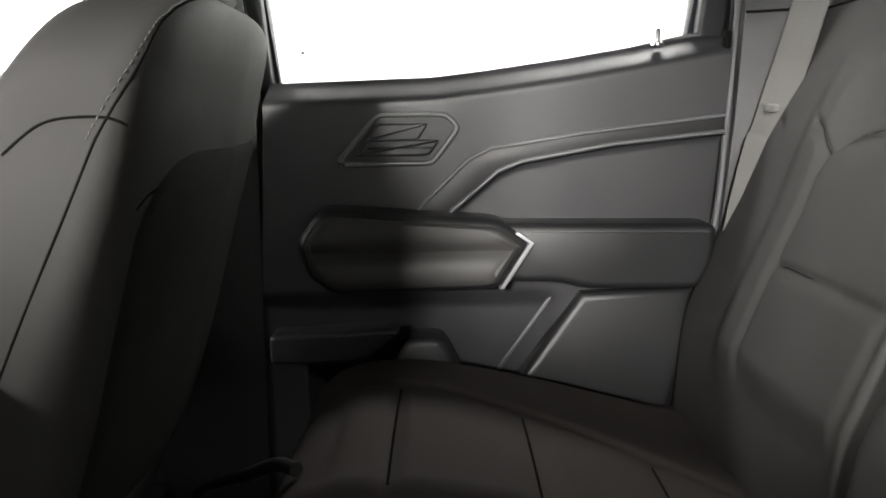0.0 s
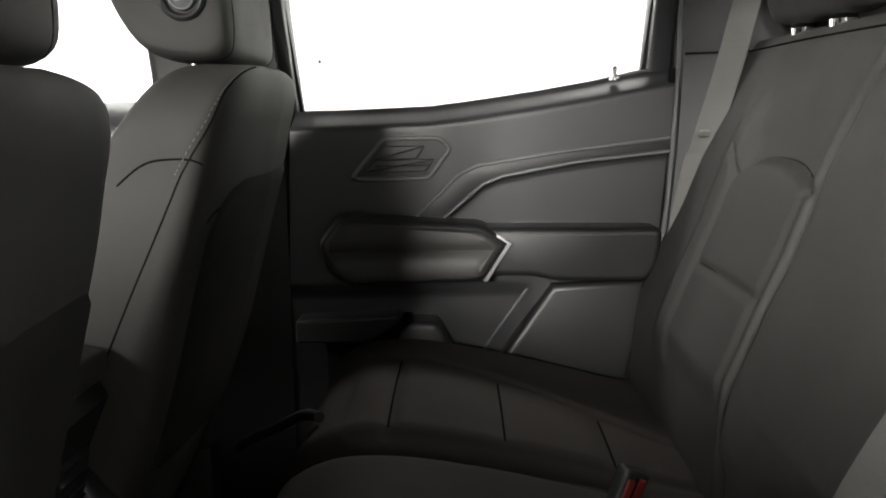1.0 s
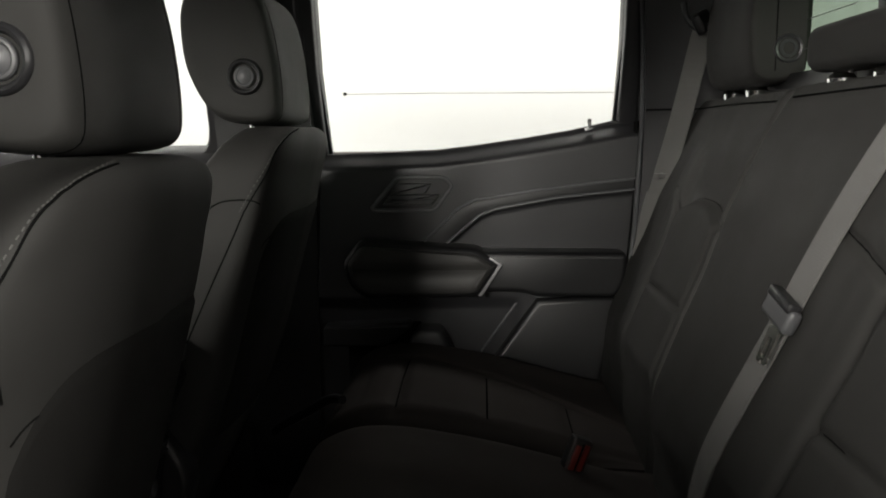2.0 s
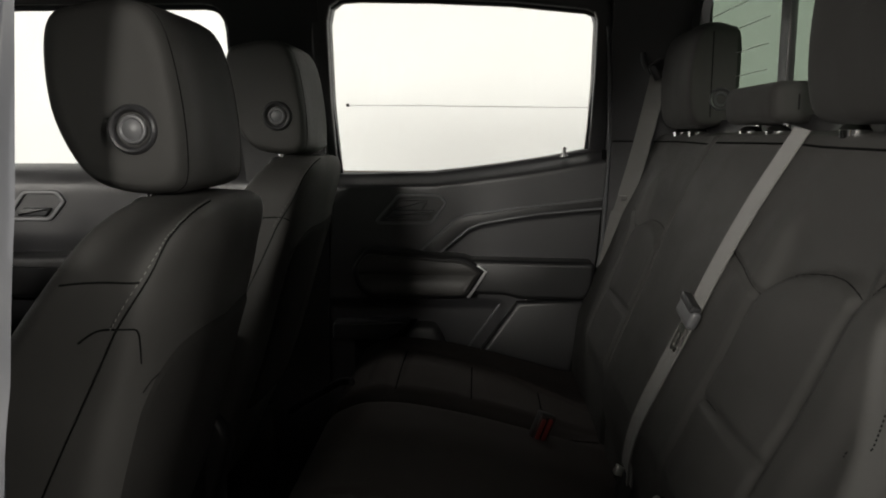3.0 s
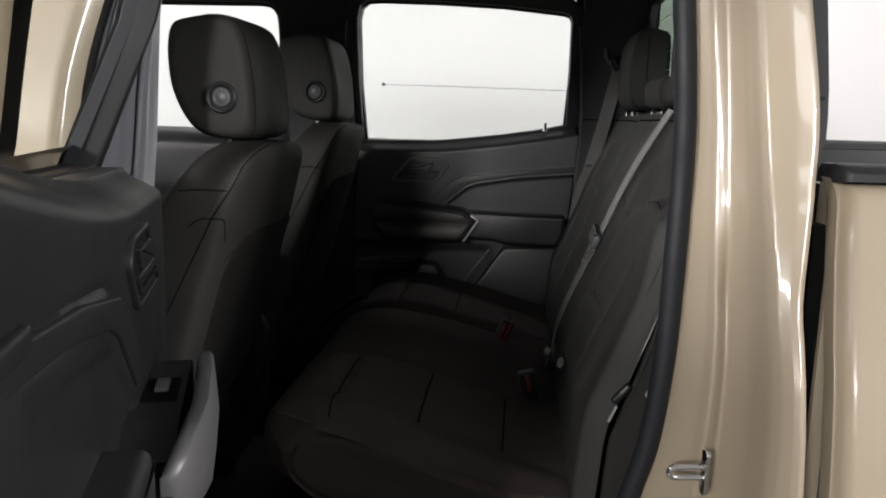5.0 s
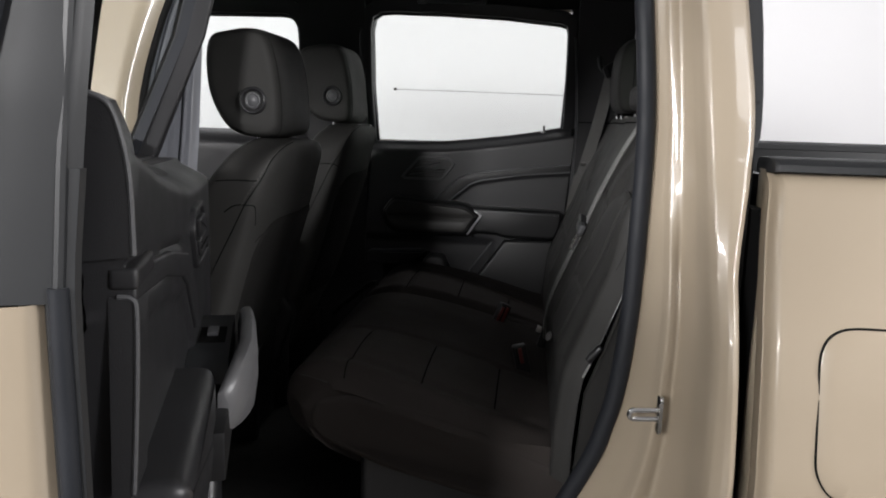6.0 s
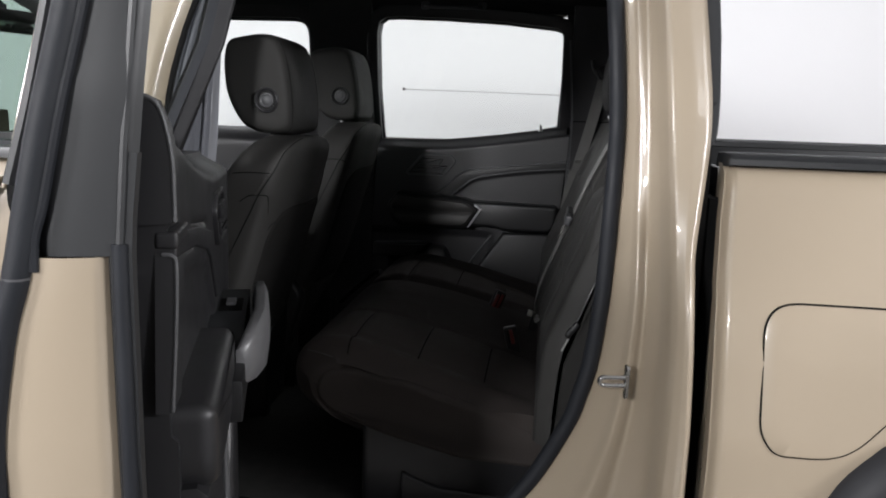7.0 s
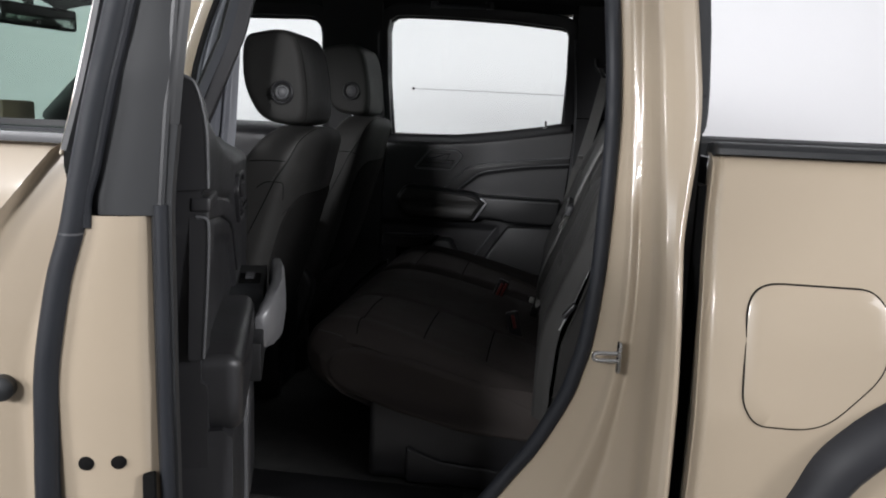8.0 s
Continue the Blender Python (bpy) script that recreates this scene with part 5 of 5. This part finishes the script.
back_l, tree_l = backrest(-0.640, 0.165, -0.416, 0.103, 0.15, 0.20, -1, -0.285, 1.320)
back_r, tree_r = backrest(0.178, 0.668, 0.318, 0.112, 0.0, 0.0, 1, None, 1.290)
part("rear_cover", box(0.775, 0.798, -0.60, 0.64, 0.72, 1.44, 0.008), PLASTIC_DARK, rear_seat, "black seat back shell")

cover = prism([(0.600, 0.84), (0.612, 0.99), (0.650, 1.10), (0.684, 1.20), (0.722, 1.32), (0.785, 1.34), (0.785, 0.84)], -0.650, -0.640, 0.004)
for v in cover.verts:
    v.co.y += between(SIDE_EDGE, v.co.z) + 0.648
part("side_cover", cover, CLOTH_DARK, rear_seat, "black cloth side of the seat back")


def rear_headrest(cy, half, z0, z1, x0, thick, button):
    prof = smooth_line([(x0 + 0.02, 0, z0), (x0 + thick - 0.02, 0, z0 + 0.004), (x0 + thick, 0, z0 + 0.03), (x0 + thick + 0.004, 0, z1 - 0.03), (x0 + thick - 0.02, 0, z1 - 0.002), (x0 + 0.03, 0, z1), (x0 + 0.006, 0, z1 - 0.03), (x0 - 0.004, 0, (z0 + z1) / 2), (x0, 0, z0 + 0.03)], 44, True)
    mx, mz = x0 + thick / 2, (z0 + z1) / 2
    rings = []
    for k in range(29):
        t = math.sin((-1 + 2 * k / 28) * math.pi / 2)
        q = max(1 - abs(t) ** 6, 0.0) ** (1 / 2.6)
        s = 0.82 + 0.18 * q if abs(t) < 0.999 else 0.72
        rings.append([Vector((mx + (p.x - mx) * s, cy + t * half, mz + (p.z - mz) * (0.06 + 0.94 * s))) for p in prof])
    bm = loft(rings) if button else box(x0, x0 + thick, cy - half, cy + half, z0, z1, 0.024, 5)
    tree = nearest_on(bm)
    # headrest shade comes from the darker cloth colour
    rest = part("headrest", bm, CLOTH_DARK, rear_seat, "black cloth rear head restraint", smooth=60)
    part("seam", tube(laid_line(tree, [(x0 + thick * 0.42, cy - half, z0 + 0.02), (x0 + thick * 0.42, cy - half, mz), (x0 + thick * 0.42, cy - half, z1 - 0.02)], 30, -0.0003), 0.0013, 6), SEAM, rest)
    for dy in (-0.06, 0.06):
        part("post", tube([(mx, cy + dy, 1.44), (mx, cy + dy, z0 + 0.02)], 0.0055, 10), CHROME, rest, "chrome headrest post")
        part("post_guide", lathe([(0.0, 0.008), (0.010, 0.008), (0.015, 0.005), (0.019, 0.0), (0.018, -0.01)], 18, pose(mx - 0.012, cy + dy, 1.474)), CHROME, rest, "bright post guide")
    if button:
        part("button_ring", lathe([(0.023, -0.012), (0.023, 0.002), (0.021, 0.004), (0.018, 0.003), (0.016, -0.001), (0.0, -0.001)], 32, pose(mx + 0.012, cy - half + 0.001, z0 + 0.055, 90, 0, 0)), PLASTIC, rest, "round black adjuster ring")
        part("button", lathe([(0.0145, -0.001), (0.014, 0.002), (0.010, 0.002), (0.008, 0.0), (0.0, 0.0)], 32, pose(mx + 0.012, cy - half + 0.001, z0 + 0.055, 90, 0, 0)), SATIN_BLACK, rest)
    return rest


rear_headrest(0.425, 0.125, 1.482, 1.686, 0.735, 0.095, True)
rear_headrest(-0.362, 0.127, 1.482, 1.705, 0.735, 0.095, True)
rear_headrest(0.0, 0.115, 1.484, 1.546, 0.742, 0.085, False)

# ---- seat belts ----
def strap(points, width, normal_hint, n=60, thick=0.0013):
    """A flat woven strap along a line, its face turned to the hint."""
    line = smooth_line(points, n)
    rings = []
    for i, p in enumerate(line):
        t = (line[min(i + 1, n - 1)] - line[max(i - 1, 0)]).normalized()
        hint = Vector(normal_hint(i / (n - 1)) if callable(normal_hint) else normal_hint)
        side = t.cross(hint).normalized()
        nor = side.cross(t).normalized()
        h = width / 2
        rings.append([p + side * h + nor * thick, p + side * (h + 0.0006), p + side * h - nor * thick, p - side * h - nor * thick, p - side * (h + 0.0006), p - side * h + nor * thick])
    return loft(rings)


belt = thing("seat_belt", 0.57, -0.08, 0.93, "grey woven centre seat belt with a black tongue", "seat belt", "rear seat belts")
mid_line = [(0.748, -0.205, 1.470), (0.722, -0.204, 1.440), (0.690, -0.190, 1.350), (0.652, -0.165, 1.235), (0.622, -0.149, 1.150), (0.590, -0.130, 1.050), (0.560, -0.112, 0.970), (0.552, -0.108, 0.940)]
mid_line = [tuple(p + Vector((-0.004, 0, 0.001))) for p in laid_line(tree_l, mid_line[1:-1], 14)] + [(0.552, -0.108, 0.938)]
mid_line[0] = (0.748, -0.206, 1.476)
part("webbing", strap(mid_line, 0.046, (-0.93, -0.05, 0.33)), WEBBING, belt, "grey woven webbing")
part("second_webbing", strap([(x + 0.004, y - 0.003, z - 0.002) for x, y, z in mid_line[7:]], 0.046, (-0.93, -0.12, 0.33)), WEBBING, belt)
# the tongue: local x along the strap, y across it, z off the seat
k_t = 6
p_t = Vector(mid_line[k_t])
e_x = (Vector(mid_line[k_t + 2]) - Vector(mid_line[k_t - 2])).normalized()
e_y = Vector((-0.93, -0.05, 0.33)).cross(e_x).normalized()
e_z = e_x.cross(e_y).normalized()
m_t = Matrix((e_x, e_y, e_z)).transposed().to_4x4()
m_t.translation = p_t + e_z * 0.006 * (1 if e_z.x < 0 else -1)
flip = 1 if e_z.x < 0 else -1
# grey plastic puts the light on the black tongue into its colour
slider = part("tongue_body", placed(box(-0.014, 0.014, -0.034, 0.034, -0.008, 0.008, 0.0075, 4), m_t), PLASTIC_GREY, belt, "black belt tongue body, greyed as if lit")
part("tongue_lip", placed(box(-0.020, -0.008, -0.030, 0.030, -0.004, 0.011, 0.004, 3), m_t), PLASTIC, slider)
plate = ring_plate(rounded([(0.010, -0.012), (0.052, -0.012), (0.052, 0.012), (0.010, 0.012)], 0.005), rounded([(0.022, -0.005), (0.046, -0.005), (0.046, 0.005), (0.022, 0.005)], 0.002), -0.0012, 0.0012)
part("tongue_plate", placed(plate, m_t @ pose(0.004, 0.012 * flip, 0.004 * flip, 0, 0, 10 * flip) @ pose(0, 0, 0, 90, 0, 0)), STEEL, slider, "steel latch plate with a slot")
part("anchor", placed(box(-0.010, 0.010, -0.014, 0.014, -0.022, 0.022, 0.005, 3), pose(0.552, -0.109, 0.930, 0, 15, 0)), PLASTIC_DARK, belt, "black buckle end")
part("anchor_clip", placed(box(-0.006, 0.006, -0.008, 0.008, -0.008, 0.008, 0.002), pose(0.541, -0.114, 0.955, 0, 15, 0)), STEEL, belt)

belt = thing("seat_belt", 0.62, 0.62, 0.95, "grey woven outer seat belt from the rear quarter lining", "seat belt", "rear seat belts")
part("webbing", strap([(0.742, 0.585, 1.615), (0.732, 0.595, 1.560), (0.712, 0.605, 1.460), (0.696, 0.611, 1.390), (0.678, 0.618, 1.318)], 0.047, (-0.70, -0.72, 0.1)), WEBBING, belt, "grey woven webbing")
part("lower_webbing", strap([(0.678, 0.6185, 1.318), (0.659, 0.624, 1.24), (0.640, 0.629, 1.12), (0.630, 0.632, 0.96)], 0.047, lambda f: (-0.75, -0.66, 0.1) if f < 0.2 else (-0.45, -0.88, 0.1)), WEBBING, belt)
part("guide", placed(box(-0.010, 0.010, -0.035, 0.035, -0.020, 0.020, 0.008, 3), pose(0.738, 0.582, 1.618, 20, -20, -40)), PLASTIC_DARK, belt, "black belt guide")
part("guide_loop", tube(smooth_line([(0.700, 0.585, 1.655), (0.705, 0.58, 1.625), (0.725, 0.57, 1.605), (0.76, 0.55, 1.610)], 20), 0.007, 8), SATIN_BLACK, belt)
part("stop_clip", placed(box(-0.004, 0.004, -0.020, 0.020, -0.005, 0.005, 0.002), pose(0.674, 0.613, 1.318, 0, 15, -45)), WEBBING, belt, "grey belt stop")

belt = thing("seat_belt", 0.63, -0.60, 0.95, "grey woven outer seat belt hanging beside the seat back", "seat belt", "rear seat belts")
part("webbing", strap([(0.785, -0.545, 1.60), (0.770, -0.570, 1.50), (0.748, -0.596, 1.38), (0.735, -0.614, 1.30), (0.700, -0.644, 1.14), (0.660, -0.652, 1.06)], 0.040, lambda f: (-0.6, -0.8, 0.1) if f < 0.35 else (-0.90, 0.05, 0.1) if f > 0.5 else (-0.80, -0.45, 0.1)), WEBBING, belt, "grey woven webbing")
part("label", placed(box(-0.001, 0.001, -0.0025, 0.0025, -0.013, 0.013), pose(0.612, -0.664, 1.035, 0, 25, 10)), WHITE_MARK, belt, "small white belt label")
part("anchor", placed(box(-0.006, 0.006, -0.006, 0.006, -0.018, 0.018, 0.005, 3), pose(0.625, -0.652, 1.062, 0, 40, 0)), PLASTIC_DARK, belt, "black belt anchor")


def buckle(x, y, z, ry, rz, tall, twin):
    """A buckle that stands out of the cushion; its red button runs down the face."""
    ob = thing("seat_belt_buckle", x, y, z - 0.05, "black seat belt buckle with a red press button", "buckle", "rear buckles")
    m = pose(x, y, z, 0, ry, rz)
    part("housing", placed(box(-0.016, 0.016, -0.004, 0.018, -0.060, tall / 2 + 0.006, 0.005, 3), m), PLASTIC_DARK, ob, "black buckle housing")
    for dx in ((-0.0062, 0.0062) if twin else (0.0,)):
        part("press_button", placed(box(dx - 0.0042, dx + 0.0042, -0.0075, 0.0, -tall / 2, tall / 2 - 0.004 * (dx < 0), 0.002), m), RED, ob, "red press button")
    part("button_slot", placed(box(-0.0018, 0.0018, -0.0055, 0.0, -tall / 2, tall / 2, 0.0005) if twin else box(-0.009, -0.006, -0.0055, 0.0, -tall / 2, tall / 2, 0.0005), m), DARK_GAP, ob)
    return ob


buckle(0.443, 0.118, 0.924, 22, 12, 0.052, True)
buckle(0.500, -0.240, 0.924, -14, 8, 0.036, False)
mark = thing("child_seat_badge", 0.575, -0.285, 0.975, "small round black badge with a white child-seat sign", "badge")
m_mark = pose(0.5615, -0.285, 0.985, 0, -72, 30)
part("disc", lathe([(0.0, 0.003), (0.010, 0.003), (0.0115, 0.001), (0.0115, -0.006)], 24, m_mark), PLASTIC_DARK, mark)
part("ring", lathe([(0.0085, 0.003), (0.0085, 0.0036), (0.0102, 0.0036), (0.0102, 0.003)], 24, m_mark), WHITE_MARK, mark)
part("sign", join(placed(box(-0.005, 0.003, -0.0012, 0.0012, 0.003, 0.0037), m_mark), placed(box(0.001, 0.0035, -0.001, 0.005, 0.003, 0.0037), m_mark), placed(box(-0.004, -0.002, 0.001, 0.005, 0.003, 0.0037), m_mark)), WHITE_MARK, mark)

# ---- console, dash, mirror, grab handle ----
console = thing("centre_console", -0.40, 0.02, 0.60, "black centre console with rear air vents", "console")
side_view = [(-1.0, 0.602), (-1.0, 0.98), (-0.6, 1.045), (-0.36, 1.088), (-0.19, 1.094), (-0.150, 1.082), (-0.140, 1.060), (-0.168, 1.0), (-0.186, 0.90), (-0.20, 0.602)]
part("body", prism(side_view, -0.065, 0.105, 0.006), PLASTIC_DARK, console, "black console body")
part("lid", prism(rounded([(-0.60, 1.049), (-0.36, 1.090), (-0.19, 1.096), (-0.138, 1.082), (-0.138, 1.112), (-0.19, 1.124), (-0.36, 1.120), (-0.60, 1.075)], 0.008), -0.068, 0.108, 0.008), VINYL, console, "black vinyl armrest lid")
for k in range(4):
    part("vent_slat", placed(box(-0.006, 0.006, -0.070, 0.070, -0.0025, 0.0025, 0.001), pose(-0.166 - 0.003 * k, 0.02, 1.005 - 0.018 * k, 0, 35, 0)), PLASTIC, console)
part("vent_divider", box(-0.176, -0.160, 0.018, 0.022, 0.945, 1.012, 0.001), PLASTIC, console)
part("power_outlet", lathe([(0.0, 0.004), (0.011, 0.005), (0.014, 0.003), (0.014, -0.02)], 20, pose(-0.182, 0.05, 0.905, 0, 90, 0)), PLASTIC_GREY, console, "round grey power outlet cap")
sill_r = thing("floor_sill", -0.1, 0.30, 0.60, "raised dark floor edge trim below the rear cushion", "trim")
part("ridge", tube(smooth_line([(0.060, 0.280, 0.958), (0.030, 0.320, 0.945), (-0.03, 0.405, 0.890), (-0.112, 0.527, 0.815), (-0.150, 0.585, 0.775)], 30), 0.008, 10), PLASTIC, sill_r)
dash = thing("dashboard", -1.2, YC, 0.62, "dark dashboard with an added brown block", "dashboard")
part("body", loft([[(x, YC - 0.66, z), (x, YC + 0.66, z), (x, YC + 0.66, 0.62), (x, YC - 0.66, 0.62)] for x, z in ((-1.45, 1.30), (-1.2, 1.335), (-1.02, 1.30), (-0.95, 1.18), (-0.98, 1.0))]), PLASTIC_DARK, dash, "dark dashboard body")
# block added to give a bright brown patch beyond the window; no known part
part("brown_block", box(-1.06, -1.02, -0.10, 0.045, 1.24, 1.43, 0.01), BROWN, dash, "bright brown block added for an unidentified brown patch")
wheel_d = thing("steering_wheel", -0.80, -0.32, 1.10, "black steering wheel behind the dashboard", "steering wheel")
part("rim", placed(tube([(0.185 * math.cos(t), 0.185 * math.sin(t), 0) for t in (2 * math.pi * k / 40 for k in range(41))], 0.015, 10), pose(-0.82, -0.32, 1.20, 0, -65, 0)), VINYL, wheel_d, "black rim")
part("hub", placed(box(-0.07, 0.07, -0.16, 0.16, -0.04, 0.0, 0.02, 3), pose(-0.83, -0.32, 1.195, 0, -65, 0)), PLASTIC_DARK, wheel_d)
part("column", tube([(-0.84, -0.32, 1.19), (-1.0, -0.32, 1.12)], 0.035, 12), PLASTIC_DARK, wheel_d)
mirror = thing("rearview_mirror", -1.0, YC, 1.70, "black inside rear-view mirror", "mirror")
part("housing", placed(box(-0.018, 0.018, -0.125, 0.125, -0.033, 0.033, 0.014, 4), pose(-1.0, YC, 1.682, 0, 0, -20)), GLOSS_BLACK, mirror, "black mirror housing")
part("glass", placed(box(0.0175, 0.0195, -0.112, 0.112, -0.024, 0.024, 0.0005), pose(-1.0, YC, 1.682, 0, 0, -20)), CHROME, mirror, "mirror glass")
part("stalk", tube([(-1.02, YC, 1.72), (-1.10, YC, 1.78), (-1.14, YC, 1.84)], 0.012, 8), PLASTIC_DARK, mirror)
part("windscreen_post", tube([(-0.98, YC + 0.58, 1.80), (-1.2, YC + 0.66, 1.58), (-1.45, YC + 0.70, 1.36)], 0.045, 10), PLASTIC_DARK, truck, "dark windscreen post")
part("windscreen_post", tube([(-0.98, YC - 0.58, 1.80), (-1.2, YC - 0.66, 1.58), (-1.45, YC - 0.70, 1.36)], 0.045, 10), PLASTIC_DARK, truck, "dark windscreen post")
grab = thing("grab_handle", 0.22, YC + 0.555, 1.82, "black ceiling grab handle over the window", "grab handle")
part("bar", tube(smooth_line([(0.125, YC + 0.568, 1.828), (0.135, YC + 0.548, 1.822), (0.16, YC + 0.542, 1.819), (0.29, YC + 0.542, 1.817), (0.315, YC + 0.548, 1.820), (0.325, YC + 0.568, 1.826)], 40), 0.0075, 10, 0.7), PLASTIC_GREY, grab)
for x in (0.128, 0.322):
    part("mount", box(x - 0.014, x + 0.014, YC + 0.552, YC + 0.575, 1.812, 1.838, 0.005), PLASTIC_GREY, grab)
